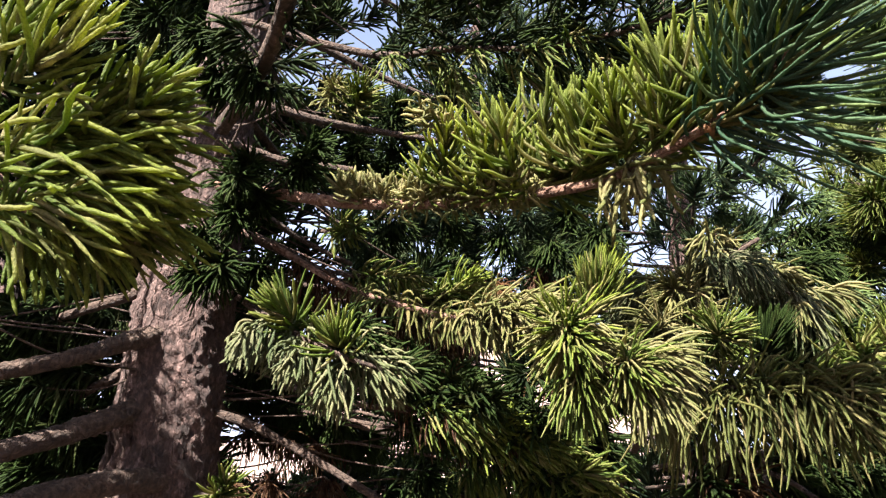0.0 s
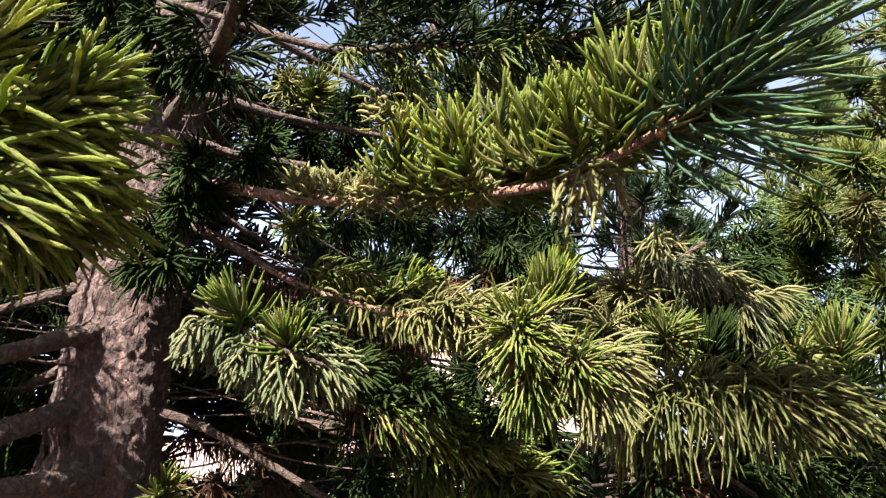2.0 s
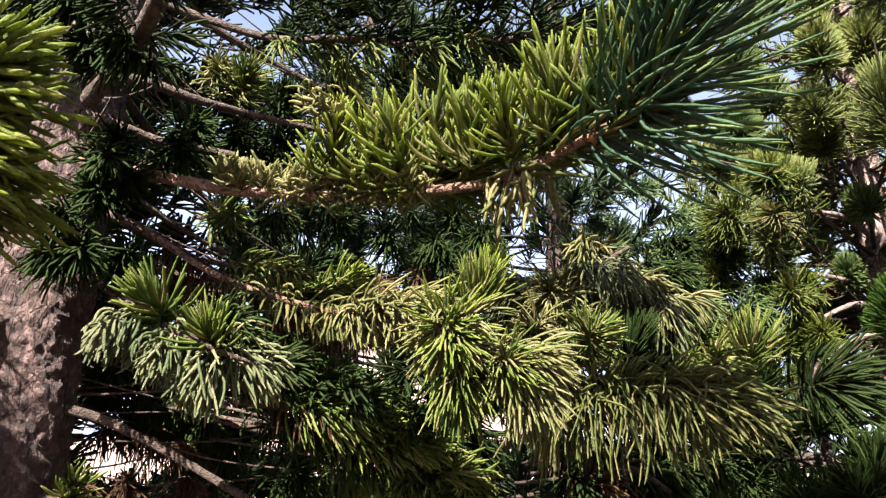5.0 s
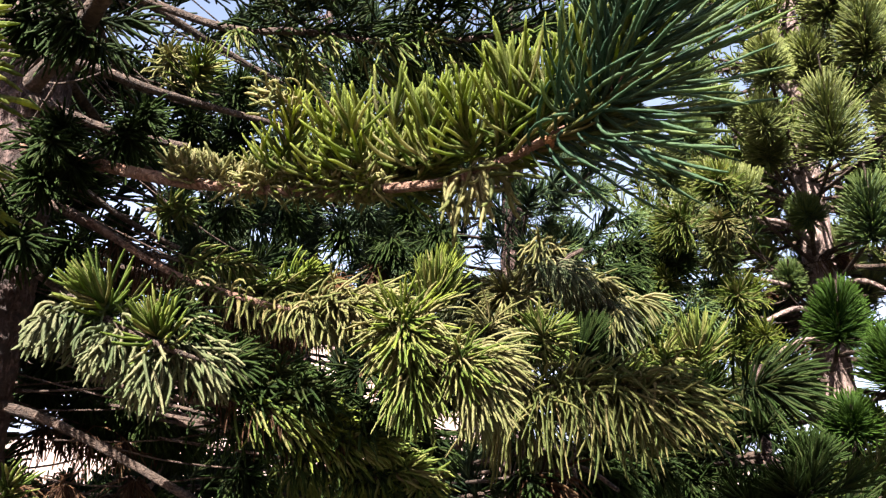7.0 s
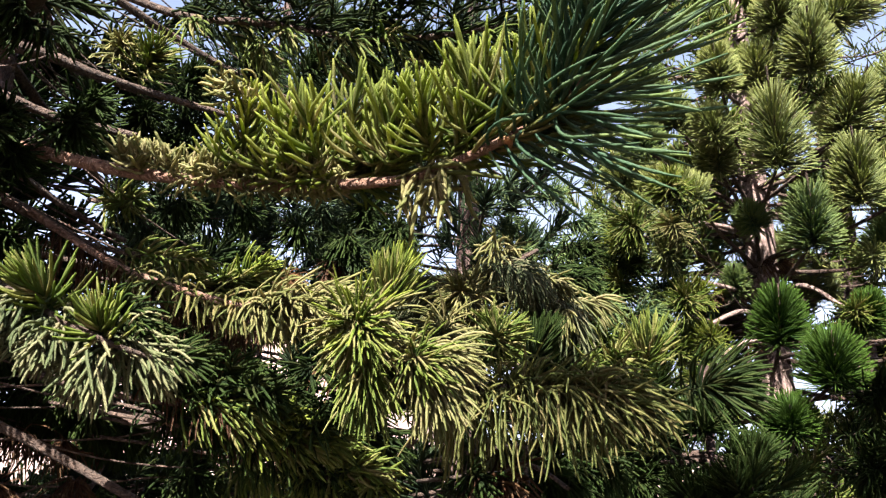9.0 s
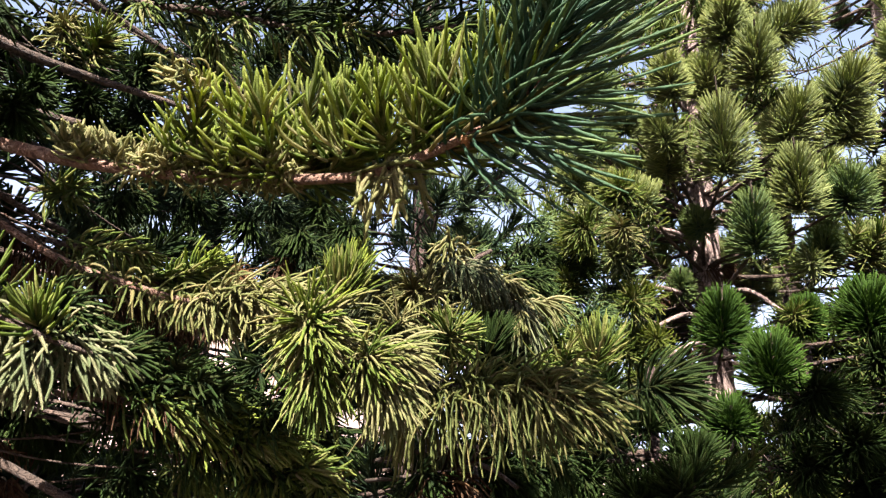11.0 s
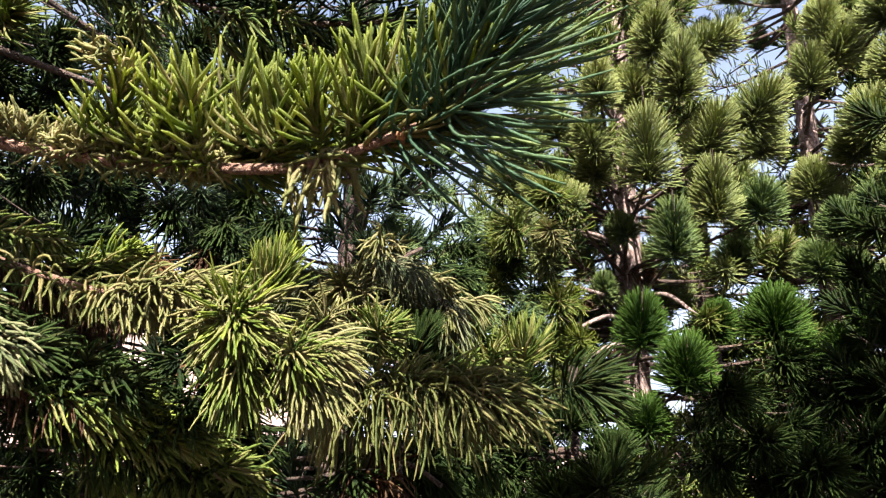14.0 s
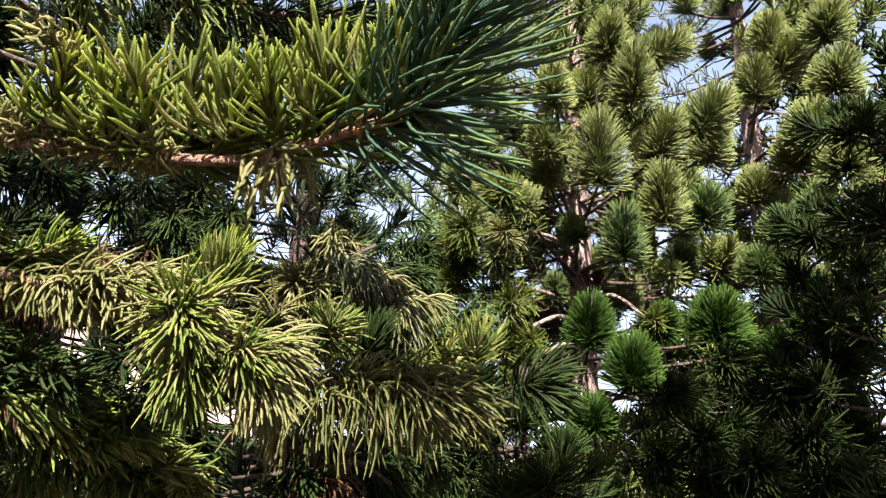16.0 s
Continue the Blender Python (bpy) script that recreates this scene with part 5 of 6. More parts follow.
tuft(NEAR, (-0.54, 2.85, 1.72), (0.3, -0.8, 0), 160, 0.16, SHADE_GREEN, 659, droop=1.2, sides=3)
tuft(NEAR, (-0.73, 3.01, 1.68), (0.3, -0.8, 0), 45, 0.18, DRY, 661, droop=2.2, sides=3)
tuft(NEAR, (-0.43, 3.07, 1.64), (0.3, -0.8, 0), 40, 0.18, DRY, 662, droop=2.2, sides=3)
tuft(NEAR, (-0.02, 2.5, 1.49), (0.5, -0.6, 0), 120, 0.16, SHADE_GREEN, 665, droop=0.8, sides=3)
tuft(NEAR, (0.17, 2.39, 1.52), (0.5, -0.6, 0), 120, 0.15, GREEN, 666, droop=0.8, sides=3)
tuft(RIGHT, (2.17, 2.8, 2.99), (-0.7, -0.4, 0.3), 170, 0.2, GREEN, 667, droop=0.5, sides=3)
tuft(RIGHT, (2.14, 3.13, 2.87), (-0.8, -0.4, 0.1), 170, 0.22, GREEN, 668, droop=0.5, sides=3)
tuft(RIGHT, (2.46, 3.14, 2.91), (-0.7, -0.5, 0.1), 160, 0.2, PALE, 669, droop=0.5, sides=3)
tuft(MID, (2.07, 3.45, 2.81), (0.4, -0.8, 0), 180, 0.22, SHADE_GREEN, 670, droop=0.4, sides=3)
tuft(MID, (2.28, 3.35, 2.7), (0.5, -0.8, 0), 180, 0.22, SHADE_GREEN, 671, droop=0.4, sides=3)
tuft(MID, (1.68, 3.08, 2.41), (0.5, -0.8, -0.1), 170, 0.2, FADED, 672, droop=1.7, sides=3)
tuft(MID, (2.04, 3.35, 2.38), (0.5, -0.8, -0.1), 170, 0.2, SHADE_GREEN, 673, droop=0.6, sides=3)
tuft(RIGHT, (2.43, 3.06, 2.45), (-0.6, -0.6, 0.2), 150, 0.2, GREEN, 674, droop=0.3, sides=3)
tuft(RIGHT, (2.85, 3.35, 1.5), (-0.3, -0.8, 0.3), 170, 0.18, SHADE_GREEN, 675, droop=0.5, sides=3)
tuft(RIGHT, (3.22, 3.15, 1.58), (0, -0.9, 0.2), 170, 0.18, SHADE_GREEN, 676, droop=0.5, sides=3)
tuft(RIGHT, (3.4, 2.8, 1.53), (0.3, -0.8, 0.2), 170, 0.18, SHADE_GREEN, 677, droop=0.5, sides=3)
tuft(SLIM, (3.59, 2.54, 1.48), (-0.3, -0.8, 0.2), 170, 0.18, SHADE_GREEN, 678, droop=0.5, sides=3)
tuft(SLIM, (3.75, 2.3, 1.55), (-0.3, -0.8, 0.2), 170, 0.18, SHADE_GREEN, 679, droop=0.5, sides=3)
tuft(SLIM, (4.0, 2.98, 1.95), (-0.5, -0.7, 0.2), 170, 0.18, SHADE_GREEN, 680, droop=0.5, sides=3)
tuft(SLIM, (4.23, 2.65, 1.92), (-0.3, -0.8, 0.2), 170, 0.18, SHADE_GREEN, 681, droop=0.5, sides=3)
tuft(SLIM, (4.22, 2.24, 2.06), (-0.2, -0.8, 0.2), 170, 0.18, SHADE_GREEN, 682, droop=0.5, sides=3)
tuft(MID, (1.14, 2.11, 1.56), (0.2, -0.9, 0), 140, 0.18, SHADE_GREEN, 764, droop=1.2, sides=3)
tuft(MID, (1.25, 2.05, 1.58), (0.2, -0.9, 0), 140, 0.18, SHADE_GREEN, 765, droop=1.2, sides=3)
tuft(MID, (1.09, 2.03, 1.51), (0.2, -0.9, 0), 140, 0.18, SHADE_GREEN, 766, droop=1.0)
tuft(MID, (0.79, 1.83, 1.52), (0.2, -0.9, 0), 90, 0.2, DRY, 767, droop=1.0)

# unseen boughs added beside the spray to shade the trunk and left limbs
for k, (x, y, z) in enumerate(((-1.45, 1.2, 2.4), (-1.55, 1.2, 2.8), (-1.38, 1.36, 2.1), (-2.0, 1.2, 2.5), (-2.1, 1.4, 2.0), (-2.15, 0.95, 2.3), (-1.9, 0.8, 2.6), (-1.75, 1.0, 2.2))):
    tuft(NEAR, (x, y, z), (-0.3, -0.7, 0.4), 110, 0.2, SHADE_GREEN, 780 + k, radius=0.006, sides=3, size=0.3)
tuft(NEAR, (-0.65, 2.02, 2.48), (0.2, -0.9, 0), 120, 0.14, SHADE_GREEN, 801, droop=0.6)
tuft(NEAR, (-0.7, 2.06, 2.33), (0.1, -0.9, 0), 120, 0.14, SHADE_GREEN, 802, droop=0.8)
tuft(NEAR, (-0.63, 2.12, 2.4), (0.4, -0.9, 0), 110, 0.14, SHADE_GREEN, 803, droop=0.6)
tuft(NEAR, (-0.75, 1.97, 2.22), (-0.1, -0.9, 0), 110, 0.13, SHADE_GREEN, 804, droop=0.8)
tuft(NEAR, (-0.61, 2.15, 2.15), (0.3, -0.9, 0), 110, 0.14, SHADE_GREEN, 805, droop=0.7)
tuft(NEAR, (-0.78, 2.05, 2.12), (0, -0.9, 0), 110, 0.14, SHADE_GREEN, 806, droop=0.8)
tuft(NEAR, (-0.59, 1.72, 2.64), (-0.3, -0.9, -0.1), 120, 0.14, SHADE_GREEN, 810, droop=1.3)
tuft(MID, (1.15, 2.77, 1.64), (0.1, -0.9, 0), 130, 0.2, FADED, 812, droop=2.3, sides=3)
tuft(MID, (1.25, 2.72, 1.61), (0.1, -0.9, 0), 130, 0.2, DRY, 813, droop=1.2, sides=3)
tuft(MID, (1.3, 2.59, 1.64), (0.2, -0.9, 0), 130, 0.2, SHADE_GREEN, 815, droop=1.4, sides=3)
tuft(RIGHT, (1.78, 2.66, 1.51), (-0.3, -0.8, 0.2), 150, 0.18, SHADE_GREEN, 821, sides=3)
tuft(SLIM, (3.36, 2.84, 1.6), (-0.3, -0.8, 0.2), 160, 0.2, SHADE_GREEN, 822, sides=3)
tuft(SLIM, (3.7, 1.95, 1.98), (-0.3, -0.8, 0.2), 160, 0.2, SHADE_GREEN, 823, sides=3)
tuft(SLIM, (3.75, 1.8, 2.18), (-0.3, -0.8, 0.2), 160, 0.2, SHADE_GREEN, 824, sides=3)
tuft(SLIM, (3.65, 2.08, 1.61), (-0.3, -0.8, 0.2), 160, 0.2, SHADE_GREEN, 825, sides=3)
tuft(SLIM, (3.59, 1.76, 1.67), (-0.3, -0.8, 0.2), 160, 0.2, SHADE_GREEN, 826, sides=3)
tuft(SLIM, (3.54, 2.61, 1.68), (-0.5, -0.7, 0.2), 160, 0.2, SHADE_GREEN, 827, sides=3)
tuft(RIGHT, (3.39, 2.8, 1.78), (0.2, -0.9, 0.2), 160, 0.2, SHADE_GREEN, 828, sides=3)
tuft(SLIM, (3.83, 2.52, 1.99), (-0.5, -0.7, 0.2), 160, 0.2, SHADE_GREEN, 829, sides=3)
tuft(RIGHT, (3.2, 3.69, 2.68), (-0.3, -0.9, 0), 70, 0.12, DRY, 847, droop=0.8, sides=3)
tuft(RIGHT, (3.52, 3.75, 2.38), (-0.1, -0.9, 0), 70, 0.13, DRY, 848, droop=1.0, sides=3)
tuft(RIGHT, (3.44, 3.87, 2.04), (-0.2, -0.9, 0), 80, 0.14, DRY, 849, droop=1.4, sides=3)
tuft(RIGHT, (3.41, 3.57, 3.22), (-0.2, -0.9, 0), 60, 0.12, DRY, 850, droop=0.6, sides=3)
tuft(RIGHT, (3.63, 3.49, 2.9), (0.4, -0.9, 0), 80, 0.16, DRY, 851, droop=1.0, sides=3)
tuft(NEAR, (-0.15, 2.86, 2.03), (0.4, -0.8, 0), 150, 0.16, SHADE_GREEN, 861, droop=0.9)
tuft(NEAR, (0.02, 2.97, 2.04), (0.4, -0.8, 0), 150, 0.16, SHADE_GREEN, 862, droop=0.9)
tuft(NEAR, (0.13, 2.78, 1.89), (0.4, -0.8, 0), 150, 0.16, SHADE_GREEN, 863, droop=0.9)
tuft(NEAR, (-0.03, 2.89, 1.88), (0.4, -0.8, 0), 150, 0.16, SHADE_GREEN, 864, droop=0.9)
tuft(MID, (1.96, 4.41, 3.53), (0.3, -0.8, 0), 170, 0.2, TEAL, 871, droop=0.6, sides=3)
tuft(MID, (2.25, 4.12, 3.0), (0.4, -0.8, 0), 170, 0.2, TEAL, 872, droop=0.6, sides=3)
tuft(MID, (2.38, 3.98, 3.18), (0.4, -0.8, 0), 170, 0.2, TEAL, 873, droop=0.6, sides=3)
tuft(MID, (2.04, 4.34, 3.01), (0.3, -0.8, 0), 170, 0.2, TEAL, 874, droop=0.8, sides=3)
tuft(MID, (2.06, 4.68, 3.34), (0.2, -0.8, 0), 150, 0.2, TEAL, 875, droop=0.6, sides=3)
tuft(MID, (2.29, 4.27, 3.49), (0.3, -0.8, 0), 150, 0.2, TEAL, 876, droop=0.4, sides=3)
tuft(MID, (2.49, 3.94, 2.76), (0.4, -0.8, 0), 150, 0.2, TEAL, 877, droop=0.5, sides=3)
tuft(NEAR, (-0.41, 2.87, 2.95), (0.3, -0.8, 0), 150, 0.16, SHADE_GREEN, 881, droop=0.8)
tuft(NEAR, (-0.29, 3.02, 2.9), (0.3, -0.8, 0), 150, 0.16, SHADE_GREEN, 882, droop=0.8)
tuft(NEAR, (-0.49, 2.88, 3.13), (0.3, -0.8, 0), 150, 0.16, SHADE_GREEN, 883, droop=0.8)
tuft(NEAR, (-0.26, 3.0, 3.18), (0.3, -0.8, 0), 150, 0.16, SHADE_GREEN, 884, droop=0.8)
tuft(NEAR, (-0.63, 3.05, 2.32), (0.3, -0.8, 0), 150, 0.16, SHADE_GREEN, 885, droop=0.8)
tuft(NEAR, (-0.7, 1.79, 2.66), (-0.1, -0.9, -0.1), 130, 0.13, SHADE_GREEN, 892, droop=1.1)
tuft(NEAR, (-0.74, 1.72, 2.76), (-0.2, -0.9, -0.1), 140, 0.14, SHADE_GREEN, 894, droop=1.0)
# near-black tufts put where deep shade fills the gaps between the boughs
tuft(NEAR, (-0.78, 2.79, 1.81), (0.3, -0.8, 0), 210, 0.18, SHADE_GREEN, 900, droop=1.0, sides=3)
tuft(NEAR, (-0.64, 2.82, 1.75), (0.3, -0.8, 0), 210, 0.18, SHADE_GREEN, 901, droop=1.0, sides=3)
tuft(NEAR, (-0.49, 2.75, 1.8), (0.3, -0.8, 0), 210, 0.18, SHADE_GREEN, 902, droop=1.0, sides=3)
tuft(NEAR, (-0.4, 2.77, 1.69), (0.3, -0.8, 0), 210, 0.18, SHADE_GREEN, 903, droop=1.0, sides=3)
tuft(NEAR, (-0.72, 2.89, 1.92), (0.3, -0.8, 0), 210, 0.18, SHADE_GREEN, 904, droop=1.0, sides=3)
tuft(NEAR, (-0.56, 2.95, 1.67), (0.3, -0.8, 0), 210, 0.18, SHADE_GREEN, 905, droop=1.0, sides=3)
tuft(NEAR, (-0.31, 2.88, 1.65), (0.3, -0.8, 0), 210, 0.18, SHADE_GREEN, 906, droop=1.0, sides=3)
tuft(NEAR, (-0.17, 2.69, 1.82), (0.3, -0.8, 0), 210, 0.18, SHADE_GREEN, 907, droop=1.0, sides=3)
tuft(NEAR, (-0.04, 2.68, 1.94), (0.3, -0.8, 0), 210, 0.18, SHADE_GREEN, 908, droop=1.0, sides=3)
tuft(NEAR, (0.1, 2.69, 1.85), (0.3, -0.8, 0), 210, 0.18, SHADE_GREEN, 909, droop=1.0, sides=3)
tuft(NEAR, (0.23, 2.69, 1.75), (0.3, -0.8, 0), 210, 0.18, SHADE_GREEN, 910, droop=1.0, sides=3)
tuft(NEAR, (-0.19, 2.86, 2.05), (0.3, -0.8, 0), 210, 0.18, SHADE_GREEN, 911, droop=1.0, sides=3)
tuft(NEAR, (-0.35, 2.93, 2.16), (0.3, -0.8, 0), 210, 0.18, SHADE_GREEN, 912, droop=1.0, sides=3)
tuft(NEAR, (-1.37, 2.18, 1.98), (-0.5, -0.7, 0), 110, 0.17, SHADE_GREEN, 913, droop=1.0, sides=3)
tuft(NEAR, (-1.32, 2.34, 1.82), (-0.5, -0.7, 0), 110, 0.17, SHADE_GREEN, 914, droop=1.0, sides=3)
tuft(NEAR, (-1.3, 2.25, 1.62), (-0.5, -0.7, 0), 110, 0.17, SHADE_GREEN, 915, droop=1.0, sides=3)
tuft(NEAR, (-1.26, 2.5, 1.56), (-0.5, -0.7, 0), 110, 0.17, SHADE_GREEN, 916, droop=1.0, sides=3)
tuft(NEAR, (-1.27, 2.03, 1.75), (-0.5, -0.7, 0), 110, 0.17, SHADE_GREEN, 917, droop=1.0, sides=3)
tuft(NEAR, (-1.34, 2.53, 2.05), (-0.5, -0.7, 0), 110, 0.17, SHADE_GREEN, 918, droop=1.0, sides=3)
tuft(SLIM, (3.36, 2.55, 1.94), (-0.4, -0.8, 0.2), 130, 0.2, SHADE_GREEN, 919, droop=0.4, sides=3)
tuft(SLIM, (3.16, 2.15, 1.74), (-0.4, -0.8, 0.2), 130, 0.2, SHADE_GREEN, 920, droop=0.4, sides=3)
tuft(SLIM, (3.1, 1.87, 1.63), (-0.4, -0.8, 0.2), 130, 0.2, SHADE_GREEN, 921, droop=0.4, sides=3)
tuft(SLIM, (3.37, 1.77, 1.9), (-0.4, -0.8, 0.2), 130, 0.2, SHADE_GREEN, 922, droop=0.4, sides=3)
tuft(SLIM, (3.77, 2.28, 2.01), (-0.4, -0.8, 0.2), 130, 0.2, SHADE_GREEN, 923, droop=0.4, sides=3)
tuft(SLIM, (3.13, 1.6, 1.59), (-0.4, -0.8, 0.2), 130, 0.2, SHADE_GREEN, 924, droop=0.4, sides=3)
tuft(RIGHT, (2.79, 2.32, 1.57), (-0.4, -0.8, 0.2), 130, 0.2, SHADE_GREEN, 925, droop=0.4, sides=3)
tuft(SLIM, (2.85, 2.07, 1.5), (-0.4, -0.8, 0.2), 130, 0.2, SHADE_GREEN, 926, droop=0.4, sides=3)
tuft(SLIM, (4.04, 2.13, 2.28), (-0.4, -0.8, 0.2), 130, 0.2, SHADE_GREEN, 927, droop=0.4, sides=3)
tuft(SLIM, (4.28, 1.98, 2.56), (-0.4, -0.8, 0.2), 130, 0.2, SHADE_GREEN, 928, droop=0.4, sides=3)
# background tufts, tinted for haze and shade
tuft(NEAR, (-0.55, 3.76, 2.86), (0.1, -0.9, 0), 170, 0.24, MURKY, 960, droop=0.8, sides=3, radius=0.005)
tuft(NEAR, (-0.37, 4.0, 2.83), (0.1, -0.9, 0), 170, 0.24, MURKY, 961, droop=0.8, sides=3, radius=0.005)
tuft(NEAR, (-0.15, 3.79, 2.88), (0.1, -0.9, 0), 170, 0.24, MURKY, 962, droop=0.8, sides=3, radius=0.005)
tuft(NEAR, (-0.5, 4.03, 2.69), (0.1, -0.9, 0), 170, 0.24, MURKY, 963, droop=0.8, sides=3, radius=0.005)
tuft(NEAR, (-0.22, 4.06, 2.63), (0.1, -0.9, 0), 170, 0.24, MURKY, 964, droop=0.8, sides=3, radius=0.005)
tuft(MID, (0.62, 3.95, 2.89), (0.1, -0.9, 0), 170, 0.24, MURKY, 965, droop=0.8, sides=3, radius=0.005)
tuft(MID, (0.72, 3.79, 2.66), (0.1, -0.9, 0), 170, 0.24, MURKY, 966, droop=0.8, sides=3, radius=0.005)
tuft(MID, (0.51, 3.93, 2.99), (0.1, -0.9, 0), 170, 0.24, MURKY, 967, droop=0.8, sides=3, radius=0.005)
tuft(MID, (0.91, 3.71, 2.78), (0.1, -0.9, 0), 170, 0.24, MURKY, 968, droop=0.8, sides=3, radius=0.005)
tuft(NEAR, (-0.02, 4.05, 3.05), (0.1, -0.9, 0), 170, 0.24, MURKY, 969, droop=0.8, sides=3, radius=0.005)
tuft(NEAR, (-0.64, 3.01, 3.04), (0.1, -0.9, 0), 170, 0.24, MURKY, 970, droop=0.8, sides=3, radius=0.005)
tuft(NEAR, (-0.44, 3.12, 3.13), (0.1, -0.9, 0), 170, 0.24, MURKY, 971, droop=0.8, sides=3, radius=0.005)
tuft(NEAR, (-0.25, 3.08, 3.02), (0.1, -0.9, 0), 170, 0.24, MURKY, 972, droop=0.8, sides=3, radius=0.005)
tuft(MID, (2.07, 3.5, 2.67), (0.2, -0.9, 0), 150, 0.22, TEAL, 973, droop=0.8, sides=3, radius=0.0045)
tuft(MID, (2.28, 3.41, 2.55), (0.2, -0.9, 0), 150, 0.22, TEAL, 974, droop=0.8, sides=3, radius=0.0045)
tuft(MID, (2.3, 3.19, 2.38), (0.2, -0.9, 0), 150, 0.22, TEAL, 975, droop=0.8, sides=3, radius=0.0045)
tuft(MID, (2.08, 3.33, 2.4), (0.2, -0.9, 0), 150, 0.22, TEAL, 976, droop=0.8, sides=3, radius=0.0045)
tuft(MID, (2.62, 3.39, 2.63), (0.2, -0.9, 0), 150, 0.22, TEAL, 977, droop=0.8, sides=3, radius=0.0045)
tuft(SLIM, (2.82, 2.26, 1.89), (-0.4, -0.8, 0.2), 190, 0.22, SHADE_GREEN, 978, droop=0.4, sides=3, radius=0.005)
tuft(SLIM, (2.75, 2.04, 1.67), (-0.4, -0.8, 0.2), 190, 0.22, SHADE_GREEN, 979, droop=0.4, sides=3, radius=0.005)
tuft(SLIM, (2.78, 1.81, 1.56), (-0.4, -0.8, 0.2), 190, 0.22, SHADE_GREEN, 980, droop=0.4, sides=3, radius=0.005)
tuft(SLIM, (2.98, 1.67, 1.68), (-0.4, -0.8, 0.2), 190, 0.22, SHADE_GREEN, 981, droop=0.4, sides=3, radius=0.005)
tuft(SLIM, (3.28, 1.93, 1.9), (-0.4, -0.8, 0.2), 190, 0.22, SHADE_GREEN, 982, droop=0.4, sides=3, radius=0.005)
tuft(SLIM, (3.46, 2.36, 2.12), (-0.4, -0.8, 0.2), 190, 0.22, SHADE_GREEN, 983, droop=0.4, sides=3, radius=0.005)
tuft(SLIM, (3.55, 1.81, 2.07), (-0.4, -0.8, 0.2), 190, 0.22, SHADE_GREEN, 984, droop=0.4, sides=3, radius=0.005)
tuft(SLIM, (2.83, 1.53, 1.51), (-0.4, -0.8, 0.2), 190, 0.22, SHADE_GREEN, 985, droop=0.4, sides=3, radius=0.005)
tuft(NEAR, (-0.48, 2.07, 2.5), (0.5, -0.8, 0), 130, 0.14, SHADE_GREEN, 1001, droop=0.6, sides=3)
tuft(NEAR, (-0.45, 2.1, 2.59), (0.5, -0.8, 0), 120, 0.14, SHADE_GREEN, 1002, droop=0.6, sides=3)
tuft(NEAR, (-0.71, 2.62, 1.64), (0.3, -0.8, 0), 55, 0.15, DRY, 1010, droop=1.0, sides=3, radius=0.0026, wild=0.5)
tuft(NEAR, (-0.58, 2.65, 1.62), (0.3, -0.8, 0), 55, 0.15, DRY, 1011, droop=1.0, sides=3, radius=0.0026, wild=0.5)
tuft(NEAR, (-0.57, 2.44, 1.47), (0.3, -0.8, 0), 55, 0.15, DRY, 1012, droop=1.0, sides=3, radius=0.0026, wild=0.5)
tuft(NEAR, (-0.7, 2.41, 1.47), (0.3, -0.8, 0), 55, 0.15, DRY, 1013, droop=1.0, sides=3, radius=0.0026, wild=0.5)
tuft(NEAR, (-0.46, 2.67, 1.6), (0.3, -0.8, 0), 55, 0.15, DRY, 1014, droop=1.0, sides=3, radius=0.0026, wild=0.5)
tuft(NEAR, (-0.39, 2.58, 1.48), (0.3, -0.8, 0), 55, 0.15, DRY, 1015, droop=1.0, sides=3, radius=0.0026, wild=0.5)
# sprays in sunlit colours and gnarled bare limbs on the side of the bottle-brush tree
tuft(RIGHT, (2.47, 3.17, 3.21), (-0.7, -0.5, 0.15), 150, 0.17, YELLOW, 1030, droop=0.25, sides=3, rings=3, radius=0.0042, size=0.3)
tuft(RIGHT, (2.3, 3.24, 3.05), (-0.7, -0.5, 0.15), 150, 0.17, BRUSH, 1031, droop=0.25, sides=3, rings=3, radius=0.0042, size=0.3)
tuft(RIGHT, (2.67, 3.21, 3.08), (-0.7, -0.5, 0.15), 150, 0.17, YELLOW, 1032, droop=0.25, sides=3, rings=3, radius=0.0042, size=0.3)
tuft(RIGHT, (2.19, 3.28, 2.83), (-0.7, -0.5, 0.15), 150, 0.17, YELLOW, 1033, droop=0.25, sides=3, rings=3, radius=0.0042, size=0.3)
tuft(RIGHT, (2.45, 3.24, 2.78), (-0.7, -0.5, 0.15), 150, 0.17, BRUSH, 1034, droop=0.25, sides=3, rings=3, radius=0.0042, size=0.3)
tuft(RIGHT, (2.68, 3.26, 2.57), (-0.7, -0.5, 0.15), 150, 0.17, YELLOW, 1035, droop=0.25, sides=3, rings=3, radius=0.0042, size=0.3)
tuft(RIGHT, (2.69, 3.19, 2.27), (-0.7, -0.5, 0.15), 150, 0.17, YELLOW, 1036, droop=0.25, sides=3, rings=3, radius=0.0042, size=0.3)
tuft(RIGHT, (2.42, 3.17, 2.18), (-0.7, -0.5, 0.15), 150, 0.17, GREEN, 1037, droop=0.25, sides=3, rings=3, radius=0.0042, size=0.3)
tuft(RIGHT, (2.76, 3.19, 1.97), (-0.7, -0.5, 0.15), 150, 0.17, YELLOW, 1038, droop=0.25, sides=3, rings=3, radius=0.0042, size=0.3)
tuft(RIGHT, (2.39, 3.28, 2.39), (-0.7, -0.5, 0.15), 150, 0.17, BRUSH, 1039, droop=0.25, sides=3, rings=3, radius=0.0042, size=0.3)
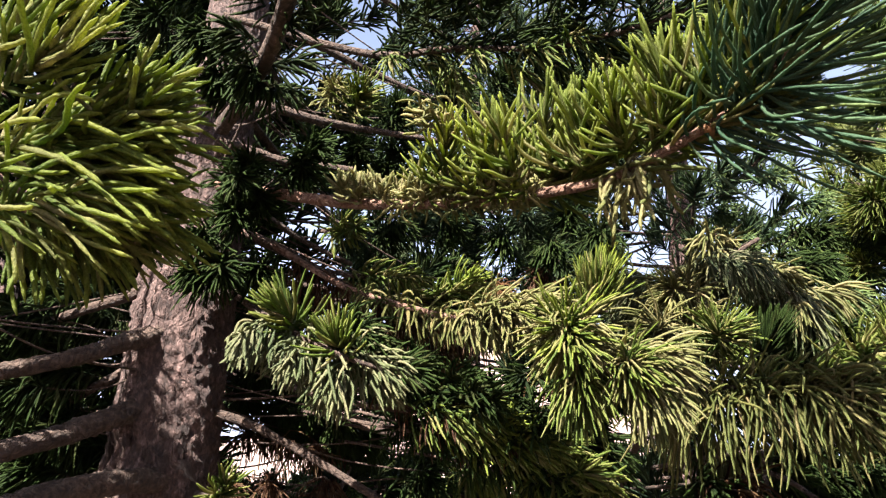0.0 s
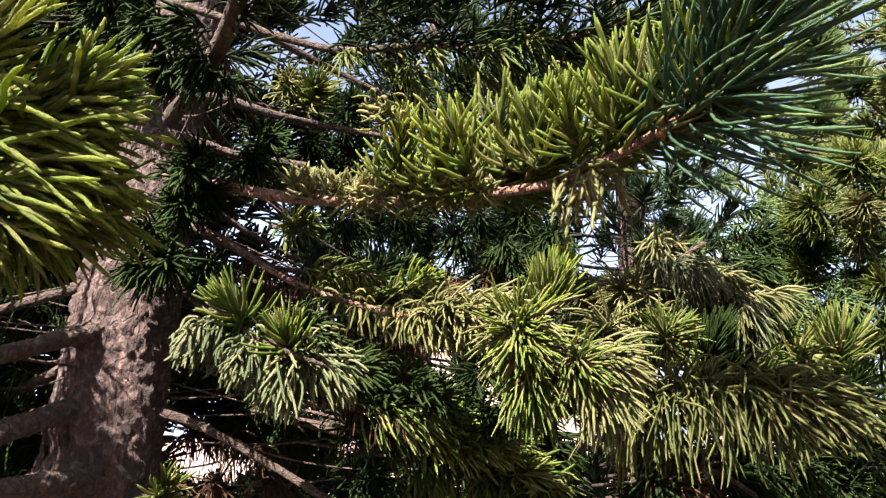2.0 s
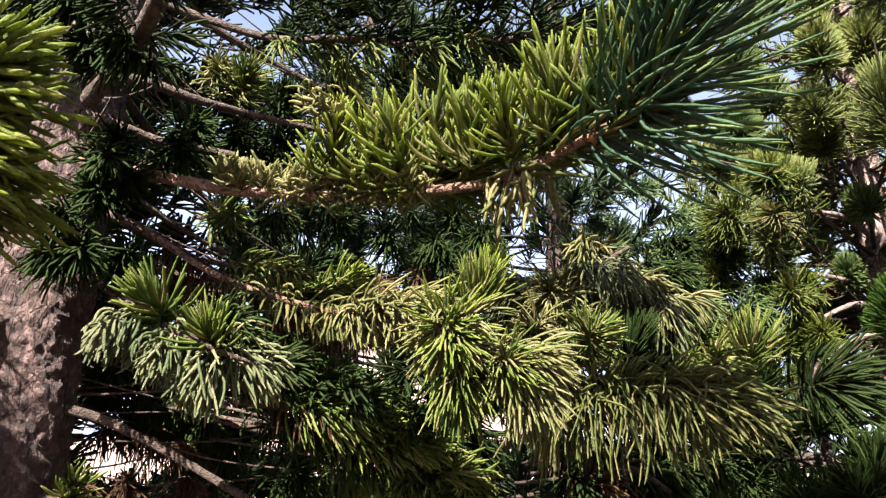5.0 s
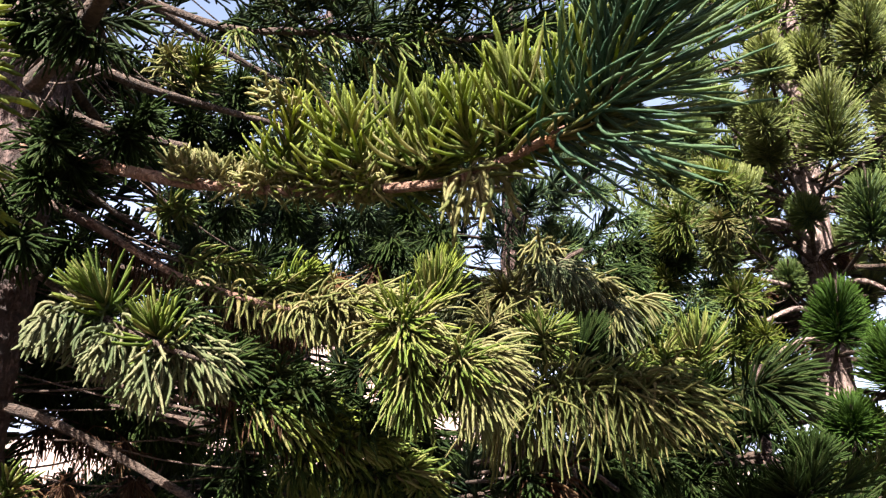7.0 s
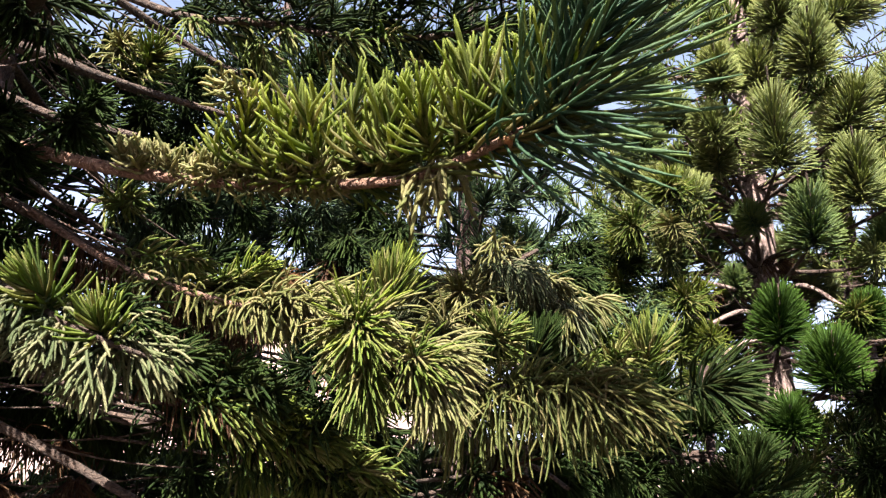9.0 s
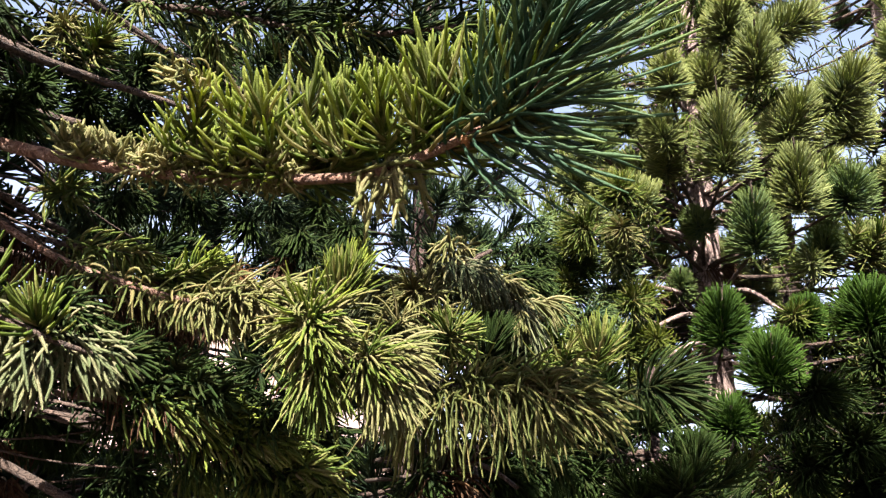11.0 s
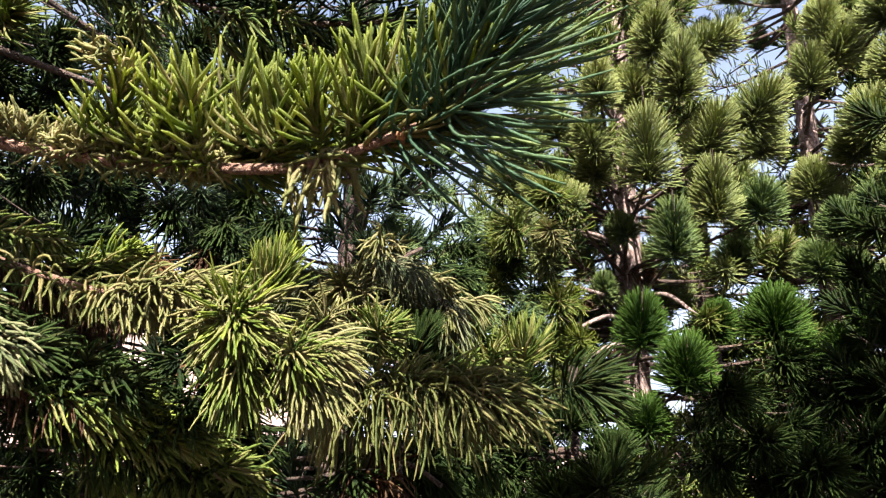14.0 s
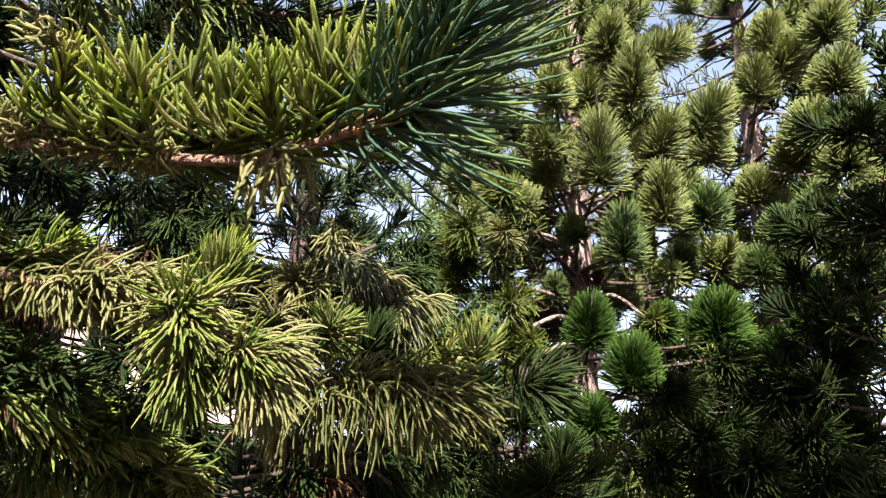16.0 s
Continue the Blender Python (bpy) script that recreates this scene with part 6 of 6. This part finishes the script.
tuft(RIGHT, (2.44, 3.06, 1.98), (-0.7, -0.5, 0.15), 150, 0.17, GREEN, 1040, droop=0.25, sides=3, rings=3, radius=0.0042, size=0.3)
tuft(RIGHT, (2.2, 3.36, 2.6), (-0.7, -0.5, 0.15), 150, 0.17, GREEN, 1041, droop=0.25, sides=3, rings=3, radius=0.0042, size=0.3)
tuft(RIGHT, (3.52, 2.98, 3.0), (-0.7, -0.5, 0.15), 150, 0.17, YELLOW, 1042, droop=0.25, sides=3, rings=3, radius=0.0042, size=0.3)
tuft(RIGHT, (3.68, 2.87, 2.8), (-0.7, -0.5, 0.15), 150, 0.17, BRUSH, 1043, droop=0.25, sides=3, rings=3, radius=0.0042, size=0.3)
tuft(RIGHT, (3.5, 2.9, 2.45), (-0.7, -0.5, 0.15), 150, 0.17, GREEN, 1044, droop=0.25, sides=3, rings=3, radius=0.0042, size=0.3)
limb(RIGHT, [(3.84, 3.91, 2.59), (3.28, 3.56, 2.54), (2.83, 3.46, 2.36)], 0.024, 0.011, PINK_BARK, 8, rough=0.2, seed=1060, n=26)
limb(RIGHT, [(3.84, 3.91, 2.74), (3.23, 3.56, 2.69), (2.77, 3.42, 2.68)], 0.024, 0.011, PINK_BARK, 8, rough=0.2, seed=1061, n=26)
limb(RIGHT, [(3.84, 3.91, 3.13), (3.18, 3.46, 3.08), (2.69, 3.35, 3.04)], 0.024, 0.011, PINK_BARK, 8, rough=0.2, seed=1062, n=26)
limb(RIGHT, [(3.84, 3.91, 2.39), (3.32, 3.57, 2.34), (2.93, 3.54, 2.16)], 0.024, 0.011, PINK_BARK, 8, rough=0.2, seed=1063, n=26)
limb(RIGHT, [(3.84, 3.91, 2.75), (3.6, 3.33, 2.7), (3.63, 3.05, 2.49)], 0.024, 0.011, PINK_BARK, 8, rough=0.2, seed=1064, n=26)
# boughs out of sight that throw dappled shade on the thick trunk
tuft(NEAR, (-1.32, 1.7, 2.45), (-0.3, -0.7, 0.3), 100, 0.16, SHADE_GREEN, 1070, sides=3, size=0.25)
tuft(NEAR, (-1.42, 1.75, 2.28), (-0.3, -0.7, 0.3), 100, 0.16, SHADE_GREEN, 1072, sides=3, size=0.25)
# rusty dead shoots deep inside the crowns
tuft(NEAR, (-0.17, 2.9, 2.12), (0.3, -0.8, 0), 85, 0.16, RUST, 1080, droop=1.2, sides=3, radius=0.0028, wild=0.5)
tuft(NEAR, (-0.05, 2.98, 2.22), (0.3, -0.8, 0), 85, 0.16, RUST, 1081, droop=1.2, sides=3, radius=0.0028, wild=0.5)
tuft(NEAR, (0.27, 3.05, 2.34), (0.3, -0.8, 0), 85, 0.16, RUST, 1082, droop=1.2, sides=3, radius=0.0028, wild=0.5)
tuft(NEAR, (0.08, 2.89, 2.16), (0.3, -0.8, 0), 85, 0.16, RUST, 1083, droop=1.2, sides=3, radius=0.0028, wild=0.5)
tuft(NEAR, (0.25, 2.91, 2.3), (0.3, -0.8, 0), 85, 0.16, RUST, 1084, droop=1.2, sides=3, radius=0.0028, wild=0.5)
tuft(NEAR, (0.41, 2.8, 2.23), (0.3, -0.8, 0), 85, 0.16, RUST, 1085, droop=1.2, sides=3, radius=0.0028, wild=0.5)
tuft(NEAR, (0.02, 2.38, 1.94), (0.3, -0.8, 0), 85, 0.16, RUST, 1086, droop=1.2, sides=3, radius=0.0028, wild=0.5)
tuft(MID, (0.36, 1.85, 1.84), (0.3, -0.8, 0), 85, 0.16, RUST, 1087, droop=1.2, sides=3, radius=0.0028, wild=0.5)
